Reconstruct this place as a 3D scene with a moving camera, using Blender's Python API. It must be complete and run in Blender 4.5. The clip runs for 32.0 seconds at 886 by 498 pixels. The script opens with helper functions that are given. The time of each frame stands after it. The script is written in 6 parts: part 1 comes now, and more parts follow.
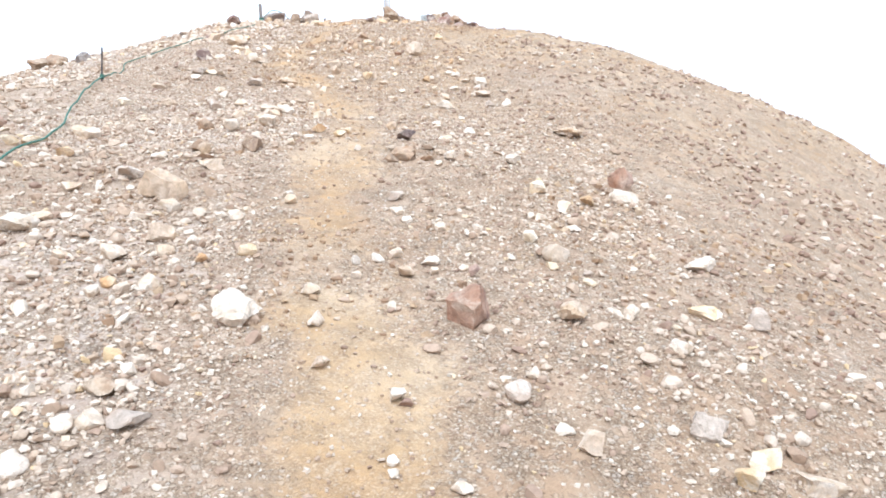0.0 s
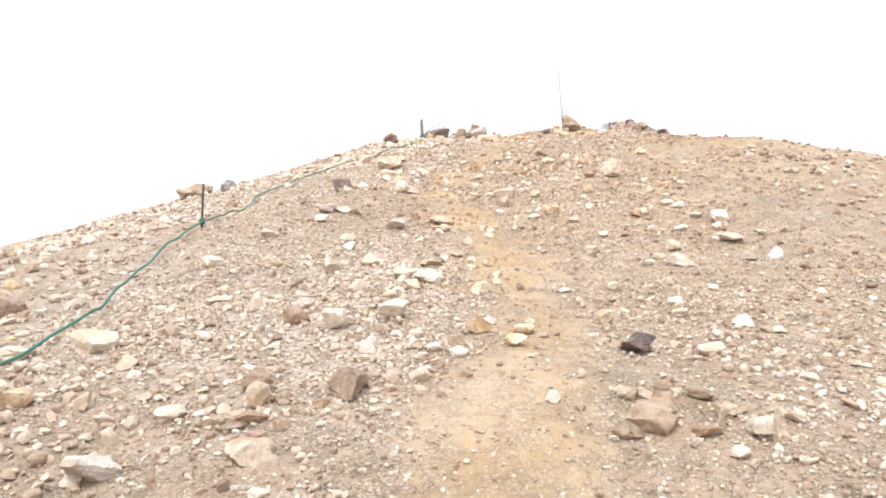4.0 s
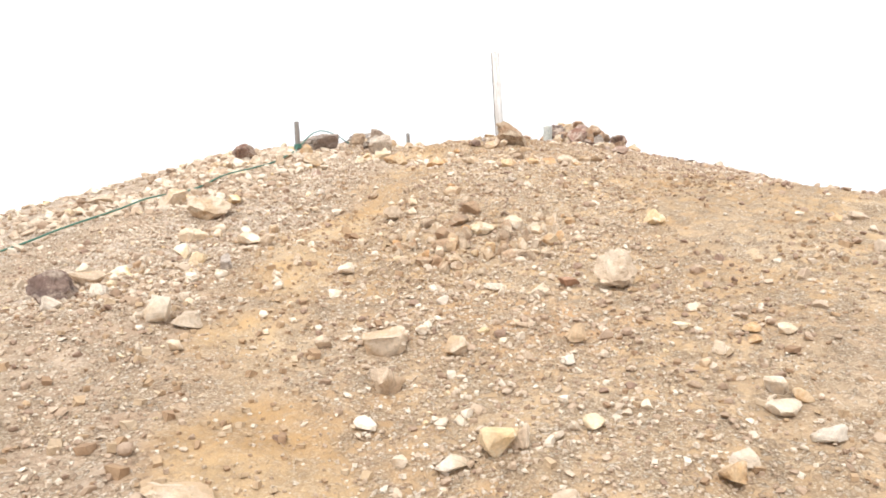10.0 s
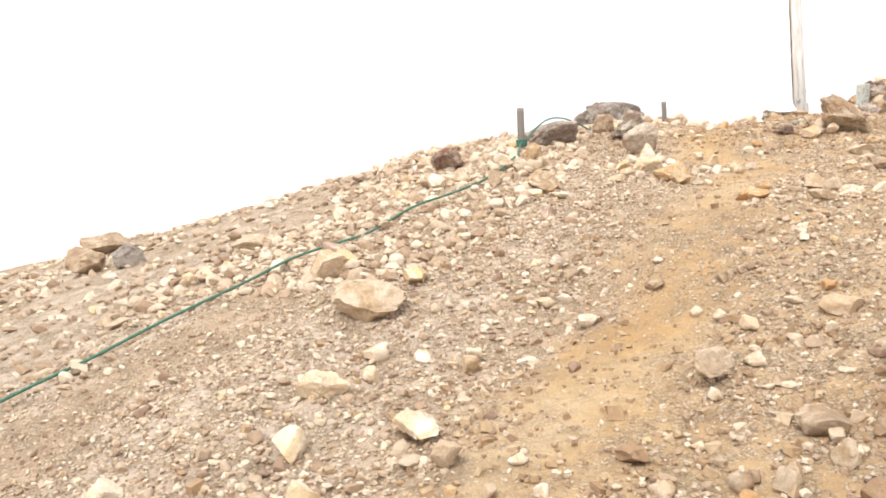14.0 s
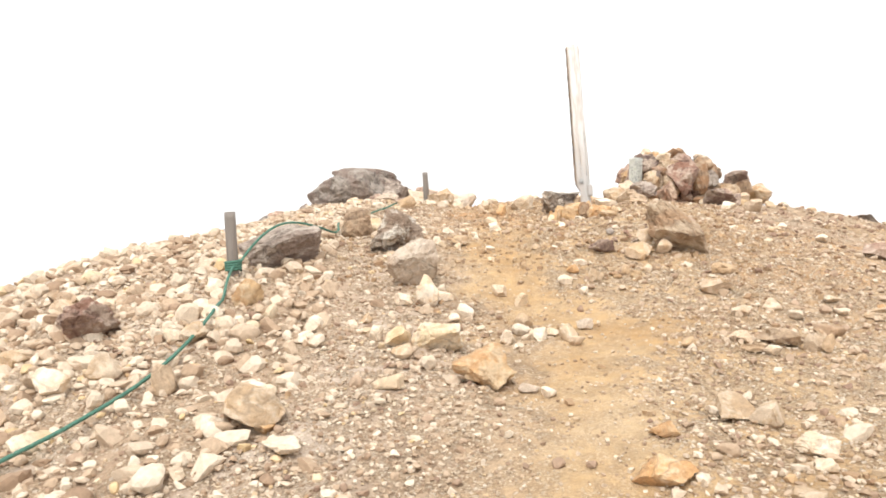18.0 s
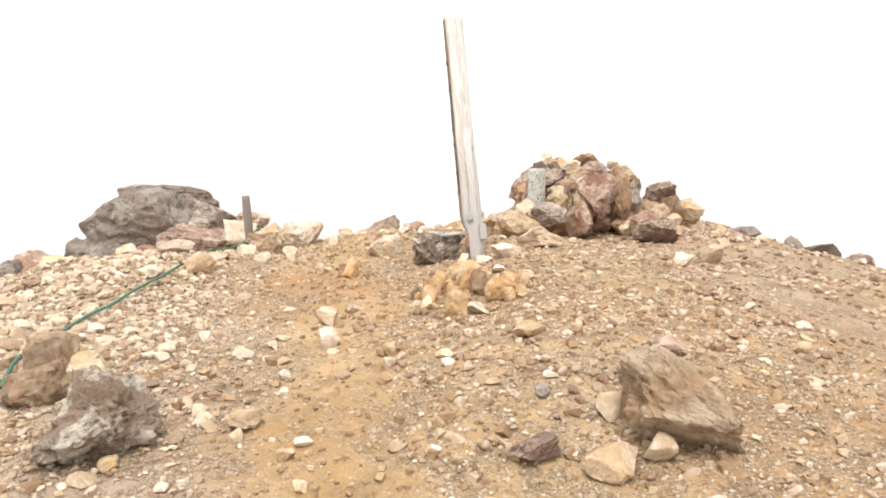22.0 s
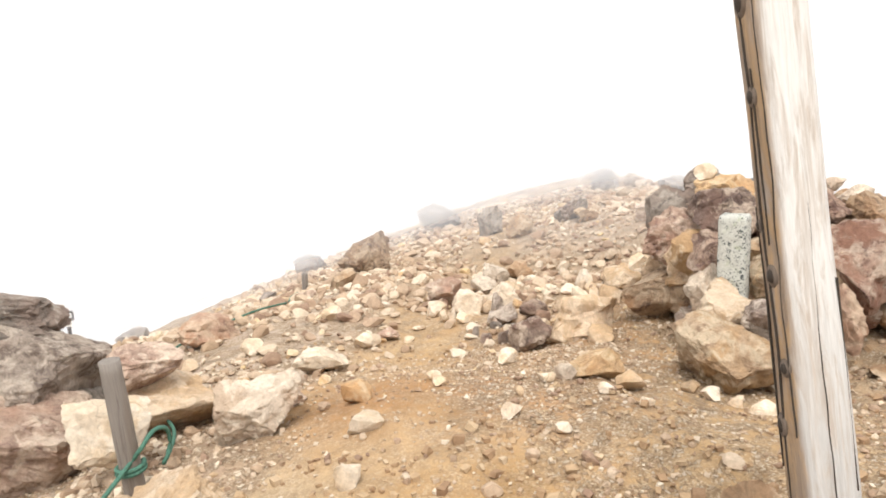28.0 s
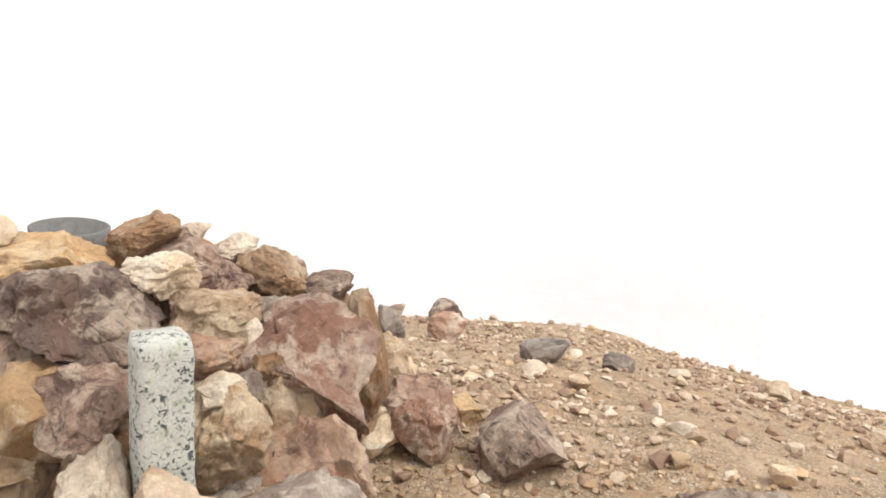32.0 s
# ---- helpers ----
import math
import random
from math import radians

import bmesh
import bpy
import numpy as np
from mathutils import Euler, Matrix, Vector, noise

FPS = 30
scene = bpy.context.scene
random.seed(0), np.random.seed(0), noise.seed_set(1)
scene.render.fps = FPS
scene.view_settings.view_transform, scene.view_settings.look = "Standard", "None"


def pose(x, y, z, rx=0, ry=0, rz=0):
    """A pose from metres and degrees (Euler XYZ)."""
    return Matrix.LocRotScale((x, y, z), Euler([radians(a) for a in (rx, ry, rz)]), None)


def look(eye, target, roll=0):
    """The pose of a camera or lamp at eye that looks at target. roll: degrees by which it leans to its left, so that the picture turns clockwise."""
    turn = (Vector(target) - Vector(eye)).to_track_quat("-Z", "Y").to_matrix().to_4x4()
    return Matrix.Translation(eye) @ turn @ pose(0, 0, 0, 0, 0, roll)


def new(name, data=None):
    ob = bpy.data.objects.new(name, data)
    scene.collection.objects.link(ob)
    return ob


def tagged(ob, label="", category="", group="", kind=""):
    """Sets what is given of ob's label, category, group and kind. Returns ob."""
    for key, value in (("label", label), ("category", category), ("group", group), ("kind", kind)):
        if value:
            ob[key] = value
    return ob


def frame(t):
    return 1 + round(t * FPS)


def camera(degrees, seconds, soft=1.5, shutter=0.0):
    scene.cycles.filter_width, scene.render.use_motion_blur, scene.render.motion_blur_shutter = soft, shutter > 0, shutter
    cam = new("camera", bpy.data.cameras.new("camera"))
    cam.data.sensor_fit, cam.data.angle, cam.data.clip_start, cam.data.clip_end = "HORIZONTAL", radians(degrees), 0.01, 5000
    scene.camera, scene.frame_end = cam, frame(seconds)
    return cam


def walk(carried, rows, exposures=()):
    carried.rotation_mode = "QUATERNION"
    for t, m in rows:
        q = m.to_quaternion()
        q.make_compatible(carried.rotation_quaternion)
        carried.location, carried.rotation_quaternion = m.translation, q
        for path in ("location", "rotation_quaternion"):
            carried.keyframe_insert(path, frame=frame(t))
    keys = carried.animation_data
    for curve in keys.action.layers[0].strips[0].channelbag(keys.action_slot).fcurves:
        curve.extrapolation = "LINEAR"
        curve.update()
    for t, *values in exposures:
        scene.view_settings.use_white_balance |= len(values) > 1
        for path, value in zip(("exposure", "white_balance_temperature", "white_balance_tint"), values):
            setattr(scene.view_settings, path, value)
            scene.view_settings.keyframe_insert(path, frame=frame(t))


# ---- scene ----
cam = camera(59.6, 32.0, soft=1.8)
PATH = [
    (0.0, (-0.307, -2.136, 1.116), (0.798, 2.715, 0.622), 0.72),
    (0.5, (-0.136, -1.720, 1.199), (0.480, 3.239, 1.032), -1.57),
    (1.0, (-0.128, -1.315, 1.213), (0.067, 3.676, 0.982), 0.68),
    (1.5, (-0.005, -0.931, 1.299), (0.381, 4.039, 0.911), -0.87),
    (2.0, (0.054, -0.556, 1.403), (0.119, 4.424, 0.964), -3.11),
    (2.5, (-0.021, -0.089, 1.505), (-0.082, 4.880, 0.951), 0.83),
    (3.0, (-0.009, 0.353, 1.617), (-0.014, 5.353, 1.581), 1.66),
    (3.5, (-0.025, 0.709, 1.690), (-0.084, 5.705, 1.883), 0.45),
    (5.5, (-0.097, 2.330, 2.122), (0.320, 7.312, 2.172), 2.65),
    (6.0, (-0.055, 2.685, 2.244), (0.250, 7.675, 2.307), 0.50),
    (6.5, (-0.022, 3.048, 2.394), (0.612, 8.006, 2.501), 2.05),
    (7.0, (0.129, 3.441, 2.522), (0.979, 8.362, 2.776), 1.79),
    (7.5, (0.155, 3.883, 2.598), (0.879, 8.822, 2.887), 2.87),
    (8.0, (0.209, 4.209, 2.692), (1.237, 9.102, 2.746), 2.44),
    (8.5, (0.332, 4.624, 2.835), (1.266, 9.535, 2.882), -0.98),
    (9.0, (0.369, 5.088, 2.910), (1.155, 10.026, 2.927), 1.55),
    (9.5, (0.552, 5.523, 3.020), (1.392, 10.449, 2.858), -1.00),
    (10.0, (0.561, 5.966, 3.106), (1.084, 10.938, 3.176), 1.24),
    (10.5, (0.646, 6.330, 3.232), (1.135, 11.305, 3.156), 1.65),
    (11.0, (0.721, 6.721, 3.362), (1.104, 11.703, 3.171), -0.18),
    (11.5, (0.585, 7.213, 3.452), (0.549, 12.208, 3.226), 0.31),
    (12.0, (0.639, 7.666, 3.542), (0.474, 12.656, 3.263), 0.02),
    (12.5, (0.580, 8.077, 3.657), (-0.309, 12.971, 3.147), -1.39),
    (13.0, (0.476, 8.490, 3.813), (-0.437, 13.382, 3.330), 3.05),
    (13.5, (0.389, 8.864, 3.947), (-0.589, 13.759, 3.650), 1.64),
    (15.5, (0.200, 10.214, 4.363), (0.264, 15.198, 3.974), 1.18),
    (16.0, (0.263, 10.581, 4.469), (0.862, 15.518, 3.951), 0.26),
    (16.5, (0.278, 10.952, 4.616), (0.827, 15.907, 4.235), -1.17),
    (17.0, (0.231, 11.363, 4.723), (0.818, 16.311, 4.308), 1.72),
    (17.5, (0.271, 11.759, 4.795), (0.902, 16.717, 4.658), -0.17),
    (18.0, (0.282, 12.104, 4.909), (0.967, 17.056, 4.860), 0.84),
    (18.5, (0.343, 12.519, 5.028), (1.541, 17.370, 4.830), 2.66),
    (19.0, (0.548, 12.904, 5.140), (1.840, 17.733, 5.041), 1.52),
    (19.5, (0.708, 13.280, 5.186), (1.956, 18.122, 5.175), 0.92),
    (20.0, (0.898, 13.633, 5.310), (2.484, 18.360, 4.939), 0.93),
    (20.5, (0.998, 13.999, 5.444), (2.360, 18.795, 5.067), -0.96),
    (21.0, (0.965, 14.397, 5.558), (2.189, 19.231, 5.187), 2.47),
    (21.5, (1.112, 14.793, 5.627), (2.521, 19.578, 5.284), -0.03),
    (22.0, (1.145, 15.157, 5.732), (2.605, 19.933, 5.487), -0.13),
    (22.5, (1.217, 15.548, 5.817), (3.120, 20.153, 5.394), 1.36),
    (23.0, (1.400, 15.835, 5.948), (3.150, 20.492, 5.452), -0.63),
    (23.5, (1.492, 16.190, 6.004), (3.144, 20.880, 5.477), 2.62),
    (24.0, (1.647, 16.552, 6.079), (3.228, 21.244, 5.386), 1.60),
    (24.5, (1.684, 16.959, 6.182), (2.427, 21.838, 5.376), -0.13),
    (25.0, (1.599, 17.354, 6.316), (2.412, 22.223, 5.522), 1.31),
    (25.5, (1.662, 17.812, 6.372), (2.317, 22.703, 5.571), -1.19),
    (26.0, (1.591, 18.198, 6.450), (2.284, 23.111, 5.833), 0.64),
    (26.5, (1.606, 18.611, 6.521), (2.813, 23.420, 5.874), 0.88),
    (28.5, (1.652, 20.324, 6.699), (3.764, 24.808, 6.042), -1.78),
    (29.0, (1.699, 20.742, 6.737), (4.352, 24.933, 6.109), 0.67),
    (29.5, (1.915, 21.076, 6.750), (4.670, 25.200, 6.112), -1.40),
    (30.0, (2.083, 21.394, 6.783), (4.776, 25.533, 6.000), -2.17),
    (30.5, (2.193, 21.645, 6.823), (5.445, 25.336, 5.928), -0.17),
    (31.0, (2.438, 21.916, 6.863), (5.961, 25.359, 6.006), -3.78),
    (31.5, (2.581, 22.132, 6.831), (6.928, 24.505, 6.142), -1.53),
    (32.0, (2.765, 22.287, 6.818), (7.668, 22.705, 5.934), 0.70),
]
walk(cam, [(t, look(eye, target, roll)) for t, eye, target, roll in PATH], [
    (0.0, 0.16, 5350, 10), (1.0, 0.08, 5800, 10), (2.0, 0.12, 5850, 10), (3.0, 0.2, 5750, 10), (6.0, 0.08, 5900, 10), (7.0, 0.08, 6100, 10), (9.0, 0.1, 6180, 10), (11.0, 0.07, 6300, 10), (13.0, 0.05, 6500, 10), (16.0, 0.02, 6500, 10),
    (18.0, 0.05, 6500, 10), (19.0, 0.03, 6500, 10), (23.0, -0.03, 6600, 10), (25.0, -0.1, 6600, 10), (26.0, -0.09, 6550, 10), (28.5, -0.04, 6600, 10), (29.5, -0.07, 6600, 10), (31.0, -0.16, 6600, 10), (32.0, -0.14, 6600, 10)])

# ---- daylight: a bright overcast sky inside the cloud ----
world = bpy.data.worlds.new("overcast_sky")
scene.world = world
world.use_nodes = True
wn, wl = world.node_tree.nodes, world.node_tree.links
wn.clear()
sky = wn.new("ShaderNodeTexSky")
sky.sky_type, sky.sun_disc = "NISHITA", False
sky.sun_elevation, sky.sun_rotation = radians(62), radians(200)
sky.air_density, sky.dust_density = 1.0, 6.0
pale = wn.new("ShaderNodeHueSaturation")
pale.inputs["Saturation"].default_value = 0.1
pale.inputs["Value"].default_value = 0.1
cloud = wn.new("ShaderNodeMixRGB")
cloud.inputs[0].default_value = 0.86
cloud.inputs[2].default_value = (1.0, 0.995, 0.985, 1)
back = wn.new("ShaderNodeBackground")
back.inputs["Strength"].default_value = 1.5
out = wn.new("ShaderNodeOutputWorld")
wl.new(sky.outputs[0], pale.inputs["Color"])
wl.new(pale.outputs[0], cloud.inputs[1])
wl.new(cloud.outputs[0], back.inputs["Color"])
wl.new(back.outputs[0], out.inputs["Surface"])
sun = new("sun", bpy.data.lights.new("sun", "SUN"))
sun.data.energy, sun.data.angle, sun.data.color = 2.7, radians(24), (1.0, 0.97, 0.92)
sun.matrix_world = look((-9, -14, 44), (2, 12, 4))


# ---- materials ----
def tree(name, rough):
    m = bpy.data.materials.new(name)
    m.use_nodes = True
    b = m.node_tree.nodes["Principled BSDF"]
    b.inputs["Roughness"].default_value = rough
    b.inputs["Specular IOR Level"].default_value = 0.25
    return m, m.node_tree, b


def coords(nt, scale=(1, 1, 1)):
    tc = nt.nodes.new("ShaderNodeTexCoord")
    mp = nt.nodes.new("ShaderNodeMapping")
    mp.inputs["Scale"].default_value = scale
    nt.links.new(tc.outputs["Object"], mp.inputs["Vector"])
    return mp.outputs[0]


def noise_tex(nt, vec, scale, detail=4.0, rough=0.6, dist=0.0):
    n = nt.nodes.new("ShaderNodeTexNoise")
    n.inputs["Scale"].default_value, n.inputs["Detail"].default_value = scale, detail
    n.inputs["Roughness"].default_value, n.inputs["Distortion"].default_value = rough, dist
    nt.links.new(vec, n.inputs["Vector"])
    return n.outputs["Fac"]


def cells(nt, vec, scale, feature="F1", result="Distance"):
    n = nt.nodes.new("ShaderNodeTexVoronoi")
    n.feature = feature
    n.inputs["Scale"].default_value = scale
    nt.links.new(vec, n.inputs["Vector"])
    return n.outputs[result]


def ramp(nt, fac, stops, interp="LINEAR"):
    n = nt.nodes.new("ShaderNodeValToRGB")
    n.color_ramp.interpolation = interp
    while len(n.color_ramp.elements) < len(stops):
        n.color_ramp.elements.new(0.5)
    for e, (at, c) in zip(n.color_ramp.elements, stops):
        e.position = at
        e.color = (c, c, c, 1) if isinstance(c, (int, float)) else (*c, 1)
    nt.links.new(fac, n.inputs["Fac"])
    return n.outputs["Color"]


def mix(nt, fac, a, b, kind="MIX"):
    n = nt.nodes.new("ShaderNodeMixRGB")
    n.blend_type = kind
    for slot, v in ((0, fac), (1, a), (2, b)):
        if isinstance(v, (int, float)):
            n.inputs[slot].default_value = v if slot == 0 else (v, v, v, 1)
        elif isinstance(v, tuple):
            n.inputs[slot].default_value = (*v, 1)
        else:
            nt.links.new(v, n.inputs[slot])
    return n.outputs[0]


def bump(nt, b, height, strength, dist):
    n = nt.nodes.new("ShaderNodeBump")
    n.inputs["Strength"].default_value, n.inputs["Distance"].default_value = strength, dist
    nt.links.new(height, n.inputs["Height"])
    nt.links.new(n.outputs[0], b.inputs["Normal"])


def random_of(nt, island=False):
    if island:
        return nt.nodes.new("ShaderNodeNewGeometry").outputs["Random Per Island"]
    return nt.nodes.new("ShaderNodeObjectInfo").outputs["Random"]


def bright(nt, fac, lo, hi):
    n = nt.nodes.new("ShaderNodeMapRange")
    n.inputs["To Min"].default_value, n.inputs["To Max"].default_value = lo, hi
    nt.links.new(fac, n.inputs["Value"])
    return n.outputs[0]


def rock_material(name, base, second, stain, pits=0.5, crust=None, dusty=0.0):
    """Weathered volcanic rock: mottled tones, dark stains, pits and hairline cracks."""
    m, nt, b = tree(name, 0.92)
    rnd = random_of(nt)
    many = nt.nodes.new("ShaderNodeMath")
    many.operation = "MULTIPLY"
    many.inputs[1].default_value = 37.0
    nt.links.new(rnd, many.inputs[0])
    shift = nt.nodes.new("ShaderNodeVectorMath")
    shift.operation = "ADD"
    nt.links.new(coords(nt), shift.inputs[0])
    nt.links.new(many.outputs[0], shift.inputs[1])
    vec = shift.outputs[0]
    bent = nt.nodes.new("ShaderNodeVectorMath")
    bent.operation = "ADD"
    warp = nt.nodes.new("ShaderNodeTexNoise")
    warp.inputs["Scale"].default_value = 6.0
    nt.links.new(vec, warp.inputs["Vector"])
    small = nt.nodes.new("ShaderNodeVectorMath")
    small.operation = "SCALE"
    small.inputs["Scale"].default_value = 0.16
    nt.links.new(warp.outputs["Color"], small.inputs[0])
    nt.links.new(vec, bent.inputs[0])
    nt.links.new(small.outputs[0], bent.inputs[1])
    patch = ramp(nt, noise_tex(nt, vec, 3.6, 5, 0.62, 0.6), [(0.40, 0.0), (0.60, 1.0)])
    col = mix(nt, patch, base, second)
    blot = ramp(nt, noise_tex(nt, vec, 8.0, 7, 0.75, 1.2), [(0.49, 0.0), (0.60, 0.9 - dusty)])
    col = mix(nt, blot, col, stain)
    if crust:
        tint, pale_crust = crust
        zone = ramp(nt, noise_tex(nt, vec, 1.9, 4, 0.55, 0.8), [(0.46, 0.0), (0.58, 0.8)])
        col = mix(nt, zone, col, tint)
        spread = ramp(nt, noise_tex(nt, bent.outputs[0], 5.2, 8, 0.7, 0.4), [(0.50, 0.0), (0.58, 0.85)])
        col = mix(nt, spread, col, pale_crust)
    mid = ramp(nt, noise_tex(nt, vec, 22, 8, 0.72, 0.5), [(0.32, 0.0), (0.68, 1.0)])
    col = mix(nt, 0.55, col, bright(nt, mid, 0.62, 1.30), "MULTIPLY")
    grain = ramp(nt, noise_tex(nt, vec, 90, 5, 0.75), [(0.3, 0.0), (0.7, 1.0)])
    col = mix(nt, 0.5, col, bright(nt, grain, 0.7, 1.28), "MULTIPLY")
    hole = ramp(nt, cells(nt, bent.outputs[0], 34), [(0.06, 0.0), (0.24, 1.0)])
    spots = ramp(nt, noise_tex(nt, vec, 9, 3), [(0.47, 0.0), (0.58, pits)])
    pitted = mix(nt, spots, 1.0, hole)
    col = mix(nt, 1.0, col, bright(nt, pitted, 0.45, 1.0), "MULTIPLY")
    seam = ramp(nt, cells(nt, bent.outputs[0], 3.4, "DISTANCE_TO_EDGE"), [(0.0, 0.0), (0.022, 1.0)])
    crack = mix(nt, ramp(nt, noise_tex(nt, vec, 2.6, 3), [(0.50, 0.0), (0.60, 0.8)]), 1.0, seam)
    col = mix(nt, 1.0, col, bright(nt, crack, 0.5, 1.0), "MULTIPLY")
    col = mix(nt, 1.0, col, bright(nt, rnd, 1.06, 1.34), "MULTIPLY")
    if dusty:
        powder = ramp(nt, noise_tex(nt, vec, 7.0, 6, 0.7, 0.4), [(0.38, 0.0), (0.62, dusty)])
        col = mix(nt, powder, col, (0.57, 0.455, 0.34))
    nt.links.new(col, b.inputs["Base Color"])
    relief = mix(nt, 1.0, mix(nt, 0.35, mid, grain), mix(nt, 0.6, 1.0, mix(nt, 1.0, pitted, crack, "MULTIPLY")), "MULTIPLY")
    bump(nt, b, relief, 0.9, 0.009 if dusty else 0.014)
    return m


ROCK = {
    "cream": rock_material("cream_rock", (0.62, 0.51, 0.39), (0.69, 0.60, 0.485), (0.47, 0.355, 0.245), 0.5, ((0.56, 0.42, 0.275), (0.72, 0.635, 0.53)), 0.35),
    "tan": rock_material("tan_rock", (0.46, 0.342, 0.235), (0.545, 0.425, 0.31), (0.30, 0.21, 0.14), 0.5, ((0.45, 0.305, 0.175), (0.60, 0.49, 0.37)), 0.3),
    "grey": rock_material("grey_rock", (0.46, 0.375, 0.30), (0.54, 0.455, 0.37), (0.28, 0.22, 0.17), 0.6, ((0.40, 0.295, 0.215), (0.60, 0.53, 0.44)), 0.3),
    "pink": rock_material("pinkish_rock", (0.37, 0.262, 0.205), (0.49, 0.38, 0.30), (0.18, 0.108, 0.088), 0.7, ((0.31, 0.175, 0.122), (0.57, 0.465, 0.375)), 0.15),
    "yellow": rock_material("sulphur_rock", (0.66, 0.52, 0.335), (0.72, 0.61, 0.455), (0.52, 0.37, 0.22), 0.45, ((0.60, 0.41, 0.205), (0.74, 0.655, 0.525)), 0.3),
    "orange": rock_material("ochre_rock", (0.47, 0.30, 0.15), (0.52, 0.37, 0.215), (0.30, 0.178, 0.095), 0.6, ((0.43, 0.235, 0.10), (0.55, 0.42, 0.275)), 0.2),
    "brown": rock_material("brown_rock", (0.315, 0.218, 0.142), (0.40, 0.297, 0.20), (0.165, 0.11, 0.078), 0.7, ((0.345, 0.21, 0.118), (0.48, 0.38, 0.275)), 0.2),
    "red": rock_material("red_scoria", (0.315, 0.188, 0.133), (0.40, 0.27, 0.195), (0.155, 0.09, 0.072), 0.9, ((0.335, 0.17, 0.095), (0.46, 0.345, 0.255)), 0.2),
    "purple": rock_material("purple_scoria", (0.165, 0.117, 0.10), (0.31, 0.232, 0.18), (0.062, 0.046, 0.042), 0.9, ((0.18, 0.11, 0.086), (0.45, 0.36, 0.285))),
    "ash": rock_material("ash_grey_rock", (0.295, 0.24, 0.20), (0.385, 0.32, 0.265), (0.13, 0.098, 0.082), 0.9, ((0.26, 0.192, 0.158), (0.47, 0.40, 0.335))),
    "black": rock_material("blackish_andesite", (0.19, 0.155, 0.13), (0.38, 0.325, 0.27), (0.08, 0.065, 0.056), 0.8, ((0.30, 0.215, 0.155), (0.60, 0.54, 0.46))),
    "rose": rock_material("rose_brown_rock", (0.29, 0.185, 0.142), (0.39, 0.282, 0.217), (0.12, 0.07, 0.06), 0.7, ((0.245, 0.125, 0.085), (0.47, 0.37, 0.295))),
    "umber": rock_material("umber_rock", (0.26, 0.17, 0.11), (0.34, 0.243, 0.158), (0.12, 0.08, 0.06), 0.7, ((0.315, 0.178, 0.095), (0.42, 0.322, 0.23))),
    "buff": rock_material("buff_rock", (0.395, 0.277, 0.178), (0.475, 0.355, 0.25), (0.23, 0.152, 0.10), 0.6, ((0.40, 0.252, 0.13), (0.53, 0.428, 0.308))),
    "dark": rock_material("dark_andesite", (0.225, 0.19, 0.163), (0.32, 0.272, 0.232), (0.095, 0.08, 0.07), 0.8, ((0.23, 0.172, 0.142), (0.35, 0.307, 0.265))),
}


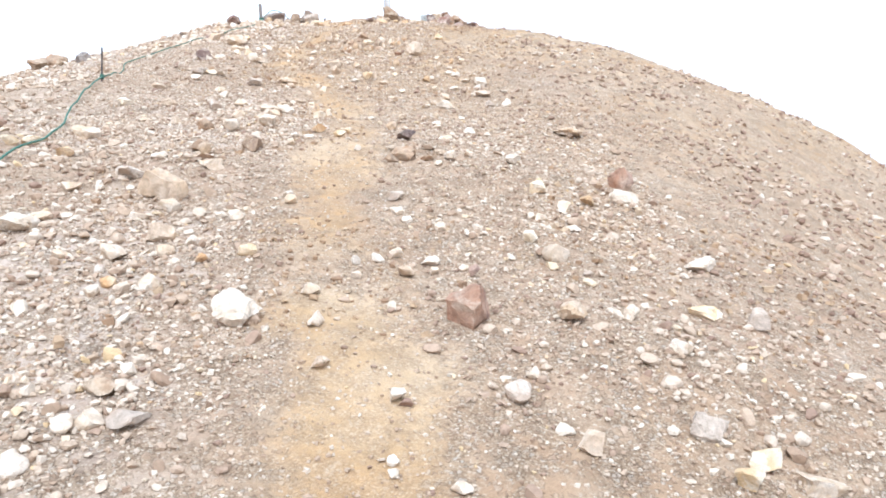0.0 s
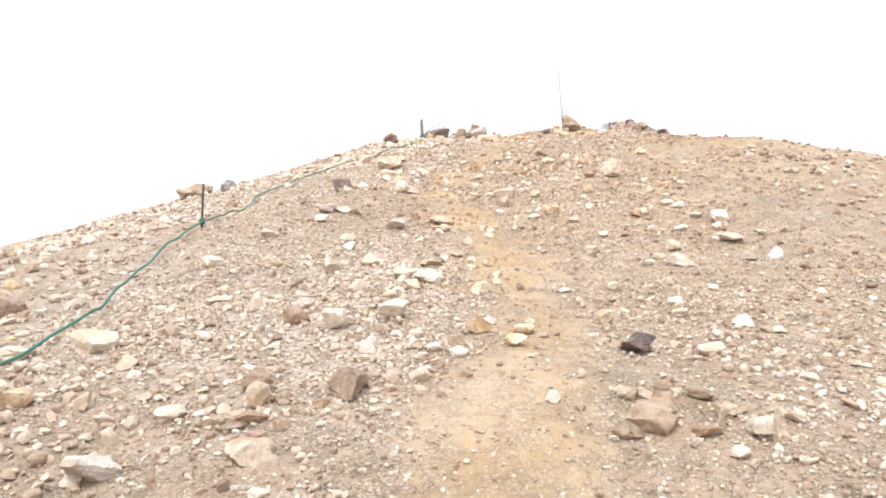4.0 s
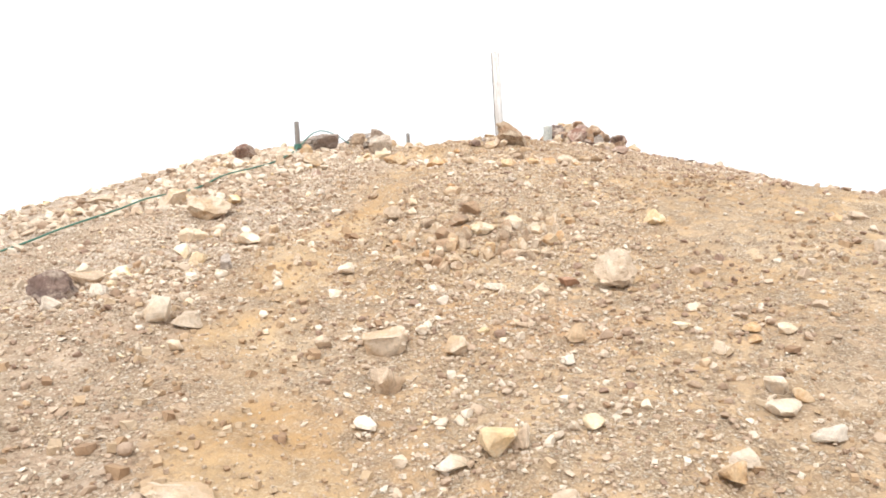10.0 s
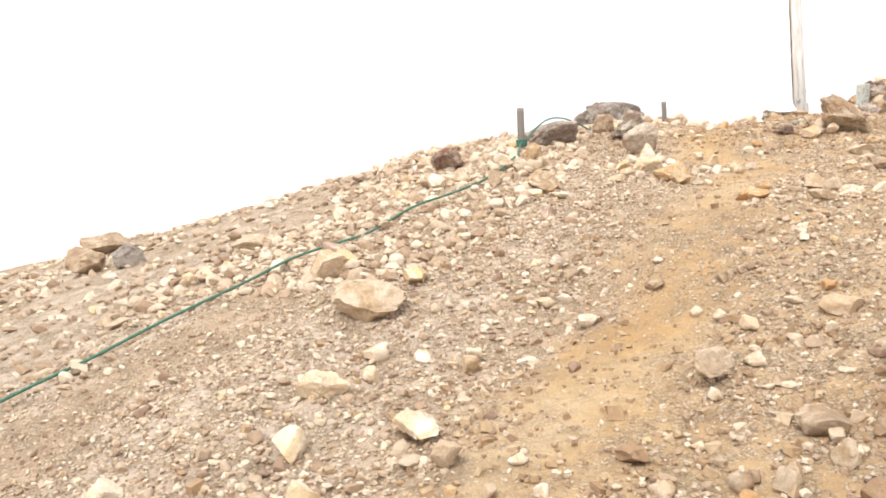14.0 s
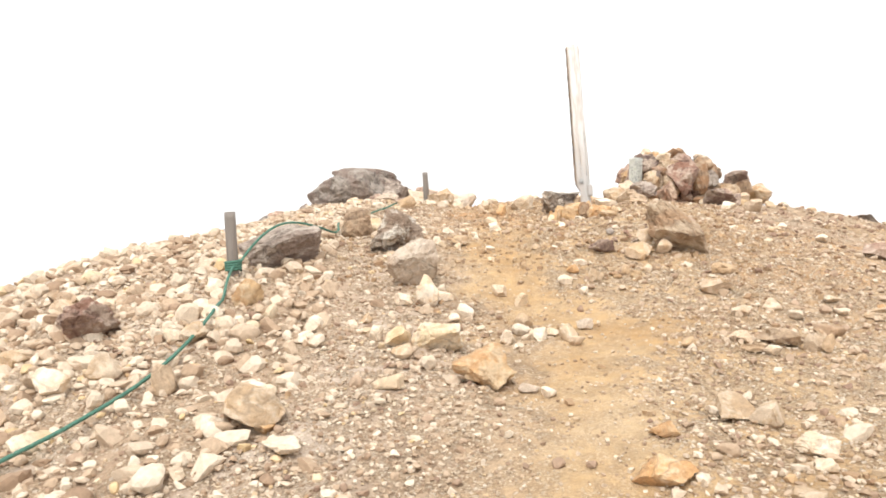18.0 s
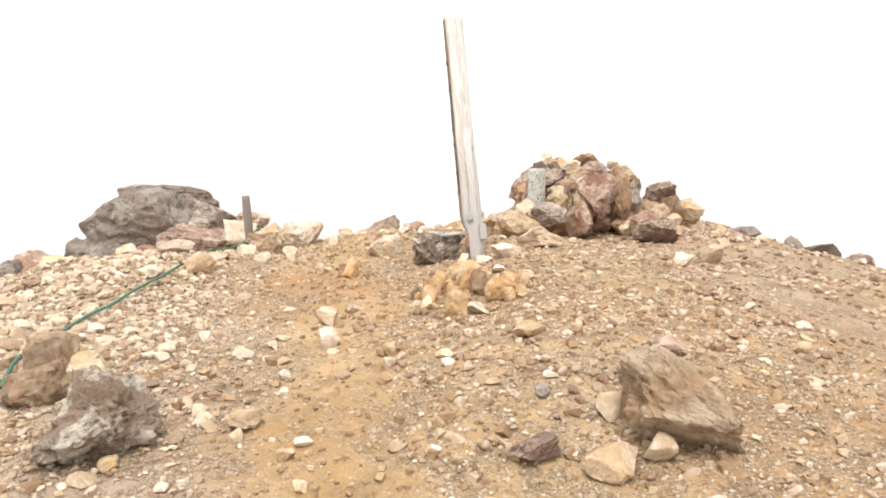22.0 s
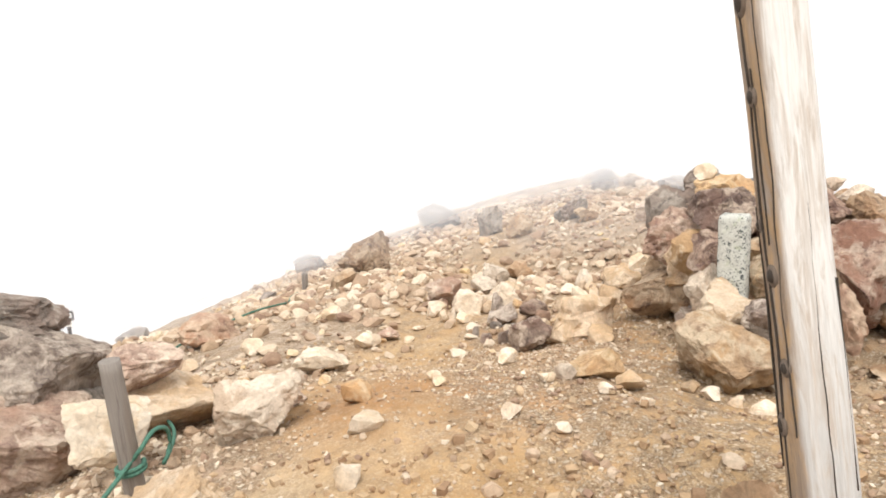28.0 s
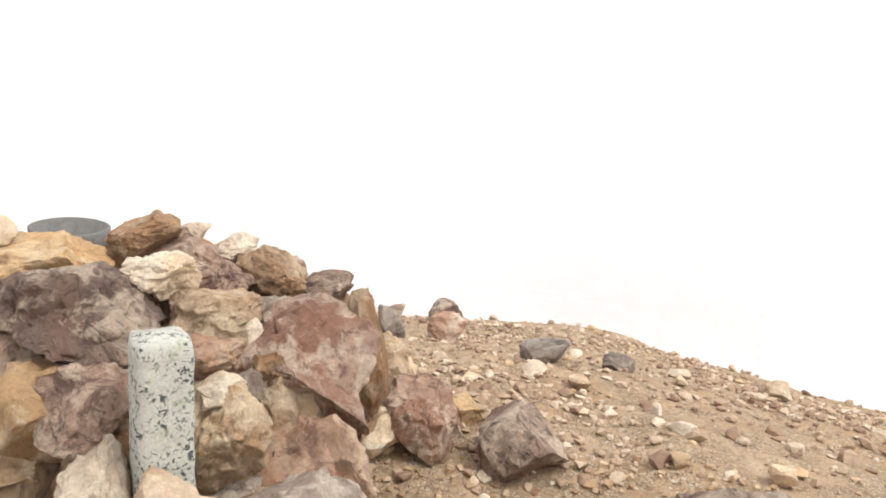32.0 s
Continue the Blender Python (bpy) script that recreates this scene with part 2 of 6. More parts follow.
def soil_material():
    """Ochre trail dust, brown-grey grit beside it, paler crumbs, iron-red patches."""
    m, nt, b = tree("volcanic_soil", 0.95)
    vec = coords(nt)
    worn = nt.nodes.new("ShaderNodeAttribute")
    worn.attribute_name = "worn"
    rust = nt.nodes.new("ShaderNodeAttribute")
    rust.attribute_name = "rust"
    broad = noise_tex(nt, vec, 0.9, 5, 0.6, 0.4)
    dust = ramp(nt, broad, [(0.37, (0.46, 0.285, 0.13)), (0.5, (0.53, 0.355, 0.185)), (0.64, (0.59, 0.435, 0.27))])
    grit = ramp(nt, noise_tex(nt, vec, 2.3, 6, 0.65, 0.5), [(0.3, (0.345, 0.225, 0.145)), (0.5, (0.45, 0.32, 0.215)), (0.72, (0.54, 0.43, 0.325))])
    ochre = nt.nodes.new("ShaderNodeAttribute")
    ochre.attribute_name = "ochre"
    col = mix(nt, ochre.outputs["Fac"], grit, mix(nt, 0.85, grit, dust))
    dusty = nt.nodes.new("ShaderNodeAttribute")
    dusty.attribute_name = "dusty"
    col = mix(nt, dusty.outputs["Fac"], col, ramp(nt, noise_tex(nt, vec, 3.1, 6, 0.65), [(0.3, (0.46, 0.35, 0.265)), (0.7, (0.61, 0.51, 0.42))]))
    col = mix(nt, worn.outputs["Fac"], col, dust)
    col = mix(nt, rust.outputs["Fac"], col, ramp(nt, broad, [(0.3, (0.40, 0.20, 0.085)), (0.7, (0.48, 0.28, 0.13))]))
    crumb = cells(nt, vec, 130, "F1", "Color")
    grey = nt.nodes.new("ShaderNodeSeparateColor")
    nt.links.new(crumb, grey.inputs[0])
    speck = ramp(nt, grey.outputs[0], [(0.0, (0.29, 0.20, 0.125)), (0.4, (0.43, 0.315, 0.205)), (0.75, (0.56, 0.445, 0.32)), (0.92, (0.66, 0.565, 0.44))], "CONSTANT")
    where = ramp(nt, noise_tex(nt, vec, 7, 5, 0.7), [(0.40, 0.0), (0.56, 0.8)])
    less = mix(nt, worn.outputs["Fac"], where, mix(nt, 1.0, where, 0.45, "MULTIPLY"))
    col = mix(nt, less, col, speck)
    bent = nt.nodes.new("ShaderNodeVectorMath")
    bent.operation = "ADD"
    warp = nt.nodes.new("ShaderNodeTexNoise")
    warp.inputs["Scale"].default_value, warp.inputs["Detail"].default_value = 30.0, 3.0
    nt.links.new(vec, warp.inputs["Vector"])
    small = nt.nodes.new("ShaderNodeVectorMath")
    small.operation = "SCALE"
    small.inputs["Scale"].default_value = 0.03
    nt.links.new(warp.outputs["Color"], small.inputs[0])
    nt.links.new(vec, bent.inputs[0])
    nt.links.new(small.outputs[0], bent.inputs[1])
    grains = nt.nodes.new("ShaderNodeSeparateColor")
    nt.links.new(cells(nt, bent.outputs[0], 48, "F1", "Color"), grains.inputs[0])
    tone = ramp(nt, grains.outputs[1], [(0.0, (0.33, 0.22, 0.145)), (0.35, (0.46, 0.335, 0.225)), (0.7, (0.58, 0.465, 0.35)), (1.0, (0.68, 0.58, 0.47))])
    bits = mix(nt, 1.0, ramp(nt, grains.outputs[0], [(0.55, 0.0), (0.62, 1.0)]), ramp(nt, cells(nt, bent.outputs[0], 48, "DISTANCE_TO_EDGE"), [(0.05, 0.0), (0.16, 1.0)]), "MULTIPLY")
    bits = mix(nt, 1.0, bits, mix(nt, worn.outputs["Fac"], ramp(nt, noise_tex(nt, vec, 3.2, 5, 0.7), [(0.36, 0.1), (0.56, 0.95)]), 0.18), "MULTIPLY")
    col = mix(nt, bits, col, tone)
    blotch = noise_tex(nt, vec, 5.5, 8, 0.7, 0.6)
    col = mix(nt, 0.75, col, ramp(nt, blotch, [(0.32, 0.72), (0.5, 1.0), (0.68, 1.18)]), "MULTIPLY")
    fine = noise_tex(nt, vec, 160, 4, 0.8)
    col = mix(nt, 0.5, col, ramp(nt, fine, [(0.25, 0.55), (0.75, 1.3)]), "MULTIPLY")
    nt.links.new(col, b.inputs["Base Color"])
    edge = cells(nt, vec, 130, "DISTANCE_TO_EDGE")
    relief = mix(nt, 0.5, mix(nt, less, 0.3, edge), noise_tex(nt, vec, 45, 7, 0.75))
    relief = mix(nt, 0.35, relief, bits)
    bump(nt, b, relief, 1.0, 0.04)
    return m


def gravel_material(name, stops):
    m, nt, b = tree(name, 0.92)
    vec = coords(nt)
    col = ramp(nt, random_of(nt, True), stops)
    col = mix(nt, 0.6, col, ramp(nt, noise_tex(nt, vec, 38, 5, 0.7), [(0.25, 0.55), (0.75, 1.3)]), "MULTIPLY")
    nt.links.new(col, b.inputs["Base Color"])
    bump(nt, b, noise_tex(nt, vec, 60, 6, 0.7), 0.6, 0.012)
    return m


SOIL = soil_material()
PALE_GRAVEL = gravel_material("pale_gravel", [(0.0, (0.33, 0.225, 0.15)), (0.2, (0.46, 0.335, 0.23)), (0.48, (0.56, 0.44, 0.325)), (0.78, (0.65, 0.54, 0.42)), (0.94, (0.74, 0.64, 0.51)), (1.0, (0.62, 0.45, 0.25))])
BROWN_GRAVEL = gravel_material("brown_gravel", [(0.0, (0.27, 0.175, 0.125)), (0.25, (0.38, 0.265, 0.185)), (0.6, (0.49, 0.365, 0.26)), (0.85, (0.59, 0.475, 0.36)), (0.95, (0.67, 0.57, 0.46)), (1.0, (0.54, 0.35, 0.18))])


CLODS = gravel_material("soil_clods", [(0.0, (0.30, 0.19, 0.115)), (0.35, (0.40, 0.265, 0.155)), (0.7, (0.48, 0.345, 0.215)), (1.0, (0.56, 0.43, 0.295))])
GRIT = gravel_material("fine_grit", [(0.0, (0.33, 0.225, 0.15)), (0.3, (0.45, 0.325, 0.22)), (0.65, (0.56, 0.445, 0.33)), (0.9, (0.72, 0.62, 0.50)), (1.0, (0.62, 0.45, 0.26))])


def pole_material():
    """Bare pole, silver-white, greyer towards the foot, warm brown and split on its -x side."""
    m, nt, b = tree("weathered_pole", 0.8)
    part_xyz = nt.nodes.new("ShaderNodeSeparateXYZ")
    nt.links.new(coords(nt), part_xyz.inputs[0])
    streak = noise_tex(nt, coords(nt, (1, 1, 0.09)), 30, 7, 0.7, 1.4)
    fine = noise_tex(nt, coords(nt, (1, 1, 0.05)), 130, 4, 0.7)
    cloud_ = noise_tex(nt, coords(nt, (1, 1, 0.22)), 12, 6, 0.65, 0.8)
    # mask: 0 to 1 across the -x edge, where the brown sets in
    brown_side = nt.nodes.new("ShaderNodeMapRange")
    brown_side.inputs["From Min"].default_value, brown_side.inputs["From Max"].default_value = -0.048, -0.082
    nt.links.new(part_xyz.outputs[0], brown_side.inputs["Value"])
    foot_ = nt.nodes.new("ShaderNodeMapRange")
    foot_.inputs["From Min"].default_value, foot_.inputs["From Max"].default_value = 1.0, 0.2
    nt.links.new(part_xyz.outputs[2], foot_.inputs["Value"])
    pale_ = mix(nt, foot_.outputs[0], (0.69, 0.67, 0.645), (0.45, 0.435, 0.42))
    pale_ = mix(nt, ramp(nt, streak, [(0.36, 0.85), (0.53, 0.0)]), pale_, (0.46, 0.39, 0.33))
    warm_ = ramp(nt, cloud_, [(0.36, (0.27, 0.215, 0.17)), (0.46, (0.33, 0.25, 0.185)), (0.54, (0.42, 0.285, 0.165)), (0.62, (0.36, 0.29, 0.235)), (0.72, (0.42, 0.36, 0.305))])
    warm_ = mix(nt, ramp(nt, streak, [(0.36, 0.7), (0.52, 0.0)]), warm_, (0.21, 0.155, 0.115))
    edge_ = mix(nt, 0.3, brown_side.outputs[0], cloud_)
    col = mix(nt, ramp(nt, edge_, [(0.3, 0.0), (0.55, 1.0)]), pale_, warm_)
    col = mix(nt, 0.5, col, ramp(nt, fine, [(0.3, 0.7), (0.7, 1.2)]), "MULTIPLY")
    nt.links.new(col, b.inputs["Base Color"])
    bump(nt, b, mix(nt, 0.5, streak, fine), 0.8, 0.01)
    return m


def wood_material(name, silver, warm, dark, grain=1.0):
    m, nt, b = tree(name, 0.8)
    vec = coords(nt, (1, 1, 0.055))
    streak = noise_tex(nt, vec, 26 * grain, 6, 0.65, 0.8)
    col = mix(nt, ramp(nt, noise_tex(nt, coords(nt, (1, 1, 0.12)), 7, 4), [(0.52, 0.0), (0.70, 1.0)]), silver, warm)
    col = mix(nt, ramp(nt, streak, [(0.30, 1.0), (0.42, 0.0)]), col, dark)
    fine = noise_tex(nt, coords(nt, (1, 1, 0.03)), 120 * grain, 4, 0.7)
    col = mix(nt, 0.5, col, ramp(nt, fine, [(0.3, 0.6), (0.7, 1.2)]), "MULTIPLY")
    nt.links.new(col, b.inputs["Base Color"])
    bump(nt, b, mix(nt, 0.5, streak, fine), 0.7, 0.008)
    return m


POLE_WOOD = pole_material()
STAKE_WOOD = wood_material("grey_stake", (0.25, 0.22, 0.195), (0.22, 0.175, 0.14), (0.12, 0.10, 0.09), 1.6)
KNOT_WOOD = wood_material("knot_wood", (0.05, 0.04, 0.033), (0.06, 0.042, 0.03), (0.03, 0.024, 0.02), 2.0)


def plain_material(name, colour, rough, metal=0.0, wear=(0.75, 1.2), scale=30):
    m, nt, b = tree(name, rough)
    b.inputs["Metallic"].default_value = metal
    vec = coords(nt)
    n = noise_tex(nt, vec, scale, 5, 0.7)
    nt.links.new(mix(nt, 1.0, colour, ramp(nt, n, [(0.3, wear[0]), (0.7, wear[1])]), "MULTIPLY"), b.inputs["Base Color"])
    bump(nt, b, n, 0.3, 0.004)
    return m


IRON = plain_material("rusty_iron", (0.075, 0.065, 0.06), 0.7, 0.3)
STEEL = plain_material("dull_steel", (0.42, 0.41, 0.40), 0.5, 0.8)
ROPE_GREEN = plain_material("green_rope", (0.075, 0.175, 0.13), 0.85, 0.0, (0.6, 1.35), 90)
SIGN_DARK = plain_material("dark_board", (0.07, 0.06, 0.06), 0.8)
WHITE_PAINT = plain_material("white_paint", (0.78, 0.78, 0.76), 0.7)


def lichen_material():
    m, nt, b = tree("lichen_granite", 0.9)
    vec = coords(nt)
    col = mix(nt, ramp(nt, noise_tex(nt, vec, 120, 4, 0.8), [(0.35, 0.0), (0.65, 1.0)]), (0.44, 0.44, 0.40), (0.60, 0.60, 0.55))
    green = ramp(nt, noise_tex(nt, vec, 13, 5, 0.7, 0.5), [(0.55, 0.0), (0.7, 0.6)])
    col = mix(nt, green, col, (0.40, 0.44, 0.27))
    black = mix(nt, 1.0, ramp(nt, noise_tex(nt, vec, 62, 4, 0.6, 0.8), [(0.53, 0.0), (0.58, 1.0)]), ramp(nt, noise_tex(nt, vec, 11, 4), [(0.40, 0.0), (0.55, 1.0)]), "MULTIPLY")
    col = mix(nt, black, col, (0.075, 0.085, 0.085))
    nt.links.new(col, b.inputs["Base Color"])
    bump(nt, b, noise_tex(nt, vec, 70, 6, 0.75), 0.7, 0.008)
    return m


LICHEN = lichen_material()


def mist_material():
    """Thin drifting cloud: mostly clear, whitening what lies behind it."""
    m = bpy.data.materials.new("thin_mist")
    m.use_nodes = True
    nt = m.node_tree
    nt.nodes.clear()
    clear = nt.nodes.new("ShaderNodeBsdfTransparent")
    front, behind = nt.nodes.new("ShaderNodeBsdfDiffuse"), nt.nodes.new("ShaderNodeBsdfTranslucent")
    for n in (front, behind):
        n.inputs["Color"].default_value = (0.90, 0.94, 1.0, 1)
    drops, veil = nt.nodes.new("ShaderNodeMixShader"), nt.nodes.new("ShaderNodeMixShader")
    nt.links.new(front.outputs[0], drops.inputs[1])
    nt.links.new(behind.outputs[0], drops.inputs[2])
    thick = nt.nodes.new("ShaderNodeAttribute")
    thick.attribute_name = "thickness"
    patch = ramp(nt, noise_tex(nt, coords(nt), 0.35, 4, 0.55), [(0.3, 0.65), (0.7, 1.0)])
    nt.links.new(mix(nt, 1.0, thick.outputs["Color"], patch, "MULTIPLY"), veil.inputs[0])
    nt.links.new(clear.outputs[0], veil.inputs[1])
    nt.links.new(drops.outputs[0], veil.inputs[2])
    out = nt.nodes.new("ShaderNodeOutputMaterial")
    nt.links.new(veil.outputs[0], out.inputs["Surface"])
    return m


MIST = mist_material()

# ---- the shape of the mountain top ----
PK, PA = [-5, -2, 1, 4, 7, 10, 13, 16, 18, 20, 22, 24, 27, 31, 37, 48], [-1.038, -0.376, 0.326, 1.183, 2.007, 3.181, 4.051, 4.526, 5.058, 5.319, 5.661, 5.683, 5.813, 5.588, 5.547, 4.727]
SK, SLOPE, CREST = [-2, 4, 10, 16, 22, 28, 36], [0.013, -0.047, 0.047, -0.017, 0.022, -0.043, -0.018], [-0.182, 2.034, 4.177, 2.389, 4.365, 8.485, 12.605]
KK, KL, KR = [-2, 3, 8, 13, 17, 21, 25, 31], [0.023, 0.019, 0.021, 0.059, 0.067, 0.056, 0.045, 0.067], [0.099, 0.104, 0.116, 0.084, 0.049, 0.05, 0.087, 0.089]
SWELLS = [(9.0, 22.3, -0.12, 1.2), (7.6, 19.8, 0.08, 1.2), (-2.4, 8.5, 0.13, 1.6), (-1.1, 10.4, 0.11, 0.9), (0.6, 17.2, -0.15, 0.9), (0.25, 13, -0.18, 0.8), (-1, 16.3, 0.17, 0.9), (2.6, 21.4, -0.16, 0.7), (0.2, 21.9, 0.2, 1), (4, 25, -0.13, 0.8), (3, 24.4, -0.1, 0.7), (4.75, 22.85, -0.24, 0.6), (5.5, 22.3, -0.1, 0.5), (2, 17.1, -0.1, 0.7), (-1.6, 19.5, 0.25, 1.3), (6.0, 26.7, -0.5, 1.1), (0.6, 8.7, -0.116, 1.6), (1.3, 6.75, -0.05, 0.7), (-0.25, 1.75, 0.084, 0.9), (1.75, 19.5, -0.072, 0.7), (1.25, 11.5, -0.076, 0.7), (2.25, 24.0, 0.07, 0.7), (3.75, 26.25, 0.074, 0.7), (4.5, 21.75, -0.068, 1.2)]
TRAIL_Y = [-6, 0, 1, 2.2, 3.2, 4.3, 5.7, 6.9, 8, 9.1, 10.2, 11.2, 12.1, 13.3, 14.5, 15.8, 17, 18.3, 19.7, 21.2, 23, 25, 30, 36]
TRAIL_X = [-0.6, -0.1, -0.05, 0, 0.12, 0.33, 0.58, 0.58, 0.4, 0.18, 0.05, 0.1, 0.3, 0.75, 1.05, 1.5, 1.6, 1.65, 1.9, 2.15, 2.5, 3.6, 6.6, 10]
ROPE_Y = [2.0, 3.8, 5.4, 7.3, 8.45, 9.8, 11.4, 12.4, 13.2, 14.2, 14.9, 15.5, 16.2, 16.9, 17.35]
ROPE_X = [-2.45, -2.22, -2.15, -2.38, -2.36, -2.42, -2.54, -2.62, -2.2, -1.62, -1.14, -0.66, -0.4, -0.37, -0.41]


def curve_at(x, xs, ys):
    """A smooth curve through knots, straight beyond the ends."""
    xk, yk = np.array(xs, float), np.array(ys, float)
    x = np.asarray(x, float)
    m = np.gradient(yk, xk)
    i = np.clip(np.searchsorted(xk, x) - 1, 0, len(xk) - 2)
    h = xk[i + 1] - xk[i]
    u = (x - xk[i]) / h
    c = np.clip(u, 0, 1)
    v = (2 * c**3 - 3 * c**2 + 1) * yk[i] + (c**3 - 2 * c**2 + c) * h * m[i] + (3 * c**2 - 2 * c**3) * yk[i + 1] + (c**3 - c**2) * h * m[i + 1]
    return v + np.where(u < 0, u * h * m[0], 0) + np.where(u > 1, (u - 1) * h * m[-1], 0)


def lattice(ix, iy, seed):
    n = (ix * 374761393 + iy * 668265263 + seed * 974711) & 0xFFFFFFFF
    n = ((n ^ (n >> 13)) * 1274126177) & 0xFFFFFFFF
    return ((n ^ (n >> 16)) & 0xFFFF) / 65535.0


def value_noise(x, y, seed):
    x, y = np.asarray(x, float), np.asarray(y, float)
    fx, fy = np.floor(x), np.floor(y)
    ix, iy = fx.astype(np.int64), fy.astype(np.int64)
    u, v = x - fx, y - fy
    u, v = u * u * (3 - 2 * u), v * v * (3 - 2 * v)
    a, b = lattice(ix, iy, seed), lattice(ix + 1, iy, seed)
    c, d = lattice(ix, iy + 1, seed), lattice(ix + 1, iy + 1, seed)
    return (a * (1 - u) + b * u) * (1 - v) + (c * (1 - u) + d * u) * v - 0.5


def fbm(x, y, seed, octaves=4):
    return sum(value_noise(x * 2**k, y * 2**k, seed + k) / 2**k for k in range(octaves))


def from_trail(x, y):
    return x - curve_at(y, TRAIL_Y, TRAIL_X)


def worn_at(x, y):
    """1 on the bare trail, 0 off it, with ragged borders."""
    d = np.abs(from_trail(x, y) + 0.25 * fbm(x * 1.1, y * 1.1, 40, 3))
    half = 0.16 + 0.2 * np.clip((np.asarray(y) - 16) / 6, 0, 1) + 0.1 * np.clip((3 - np.asarray(y)) / 3, 0, 1)
    return np.clip((half + 0.22 - d) / 0.34 + 1.7 * fbm(x * 2.2, y * 2.2, 44, 4), 0, 1) * np.clip((29 - np.asarray(y)) / 6, 0.25, 1) * np.maximum(np.clip(0.75 + 0.25 * (np.asarray(y) - 5) / 7, 0.75, 1), np.clip((5 - np.asarray(y)) / 2, 0, 0.95))


def ochre_at(x, y):
    """Broad ochre soil of the upper slope and the ground right of the trail."""
    d = from_trail(x, y)
    return np.clip((np.asarray(y) - 2) / 9, 0.3, 1) * np.clip((d + 0.7) / 0.9, 0, 1) * (1 - 0.7 * np.clip((d - 1.8) / 1.2, 0, 1) * np.clip((np.asarray(y) - 19) / 2, 0, 1)) * np.clip(0.85 + 1.6 * fbm(x * 0.6, y * 0.6, 55, 4), 0, 1)


def rope_strip(x, y):
    """The bare brown strip that runs beside the rope."""
    gap = x - np.interp(y, ROPE_Y, ROPE_X) + 0.2 * fbm(x, y, 58, 3)
    return np.clip(gap / 0.25, 0, 1) * np.clip((0.95 - gap) / 0.3, 0, 1) * np.clip((y - 9.5) / 1.5, 0, 1) * np.clip((20.5 - y) / 1.5, 0, 1)


def drifts(x, y, least):
    """Where loose stone has gathered: 1 in drifts, down to least in bare patches."""
    return np.clip(0.62 + 2.3 * fbm(x * 0.55, y * 0.55, 21, 4), least, 1)


def dusty_at(x, y):
    """Pale crushed stone on the rope side of the trail."""
    d = from_trail(x, y) + 0.3 * fbm(x * 1.4, y * 1.4, 47, 3)
    near = np.clip((-d - 0.35) / 0.6, 0, 1) * (1 - 0.9 * rope_strip(x, y)) * drifts(x, y, 0.1)
    return np.maximum(near, 0.85 * np.clip((np.asarray(y) - 25.5) / 3, 0, 1) * np.clip(np.abs(d) / 0.5, 0.3, 1))


def hill(x, y):
    x, y = np.asarray(x, float), np.asarray(y, float)
    u = x - curve_at(y, SK, CREST)
    fall = lambda v: np.where(v > 0, v * v / (1 + np.abs(v) / 5), 0)
    z = curve_at(y, PK, PA) - np.interp(y, KK, KL) * fall(-u) - np.interp(y, KK, KR) * fall(u) - 0.7 * np.interp(y, KK, KR) * fall(u - 5.5) + curve_at(y, SK, SLOPE) * u / (1 + np.abs(u) / 5)
    for bx, by, dz, r in SWELLS:
        z = z + dz * np.exp(-((x - bx) ** 2 + (y - by) ** 2) / (2 * r * r))
    return z


def ground_z(x, y):
    x, y = np.asarray(x, float), np.asarray(y, float)
    calm = 1 - 0.55 * worn_at(x, y)
    return hill(x, y) + 0.10 * fbm(x * 0.7, y * 0.7, 3, 3) + calm * (0.045 * fbm(x * 2.6, y * 2.6, 9, 3) + 0.02 * fbm(x * 9, y * 9, 15, 2)) - 0.03


def graded(lo, hi, step, reach, grow=1.16):
    mid = list(np.arange(lo, hi, step))
    a, d = lo, step
    left = []
    while a > lo - reach:
        d *= grow
        a -= d
        left.append(a)
    b, d = mid[-1], step
    right = []
    while b < hi + reach:
        d *= grow
        b += d
        right.append(b)
    return np.array(left[::-1] + mid + right)


def build_ground():
    xs, ys = graded(-5.5, 10.0, 0.09, 900), graded(-3.0, 32.0, 0.09, 900)
    gx, gy = np.meshgrid(xs, ys)
    gz = ground_z(gx, gy)
    n, m = len(xs), len(ys)
    verts = np.stack([gx.ravel(), gy.ravel(), gz.ravel()], 1)
    i = (np.arange(m - 1)[:, None] * n + np.arange(n - 1)[None]).ravel()
    faces = np.stack([i, i + 1, i + n + 1, i + n], 1)
    me = bpy.data.meshes.new("ground")
    fill(me, verts, faces, True)
    worn = me.attributes.new("worn", "FLOAT", "POINT")
    worn.data.foreach_set("value", worn_at(gx, gy).ravel().astype(np.float32))
    dusty = me.attributes.new("dusty", "FLOAT", "POINT")
    dusty.data.foreach_set("value", dusty_at(gx, gy).ravel().astype(np.float32))
    ochre = me.attributes.new("ochre", "FLOAT", "POINT")
    ochre.data.foreach_set("value", ochre_at(gx, gy).ravel().astype(np.float32))
    rust = me.attributes.new("rust", "FLOAT", "POINT")
    spots = sum(np.exp(-(((gx - x) / r) ** 2 + ((gy - y) / r) ** 2)) for x, y, r in ((2.2, 20.9, 0.8), (3.3, 17.3, 0.7), (4.4, 18.2, 0.8), (3.0, 19.9, 0.6), (1.6, 9.9, 0.4), (4.2, 24.0, 0.9), (2.6, 23.2, 0.8), (3.6, 14.6, 0.8)))
    rust.data.foreach_set("value", np.clip(0.75 * spots + 0.5 * fbm(gx * 1.5, gy * 1.5, 71, 4) * (spots > 0.05) - 0.05, 0, 1).ravel().astype(np.float32))
    me.materials.append(SOIL)
    return tagged(new("ground", me), "ochre and grey-brown volcanic soil of a bare mountain top", "ground", kind="structure")


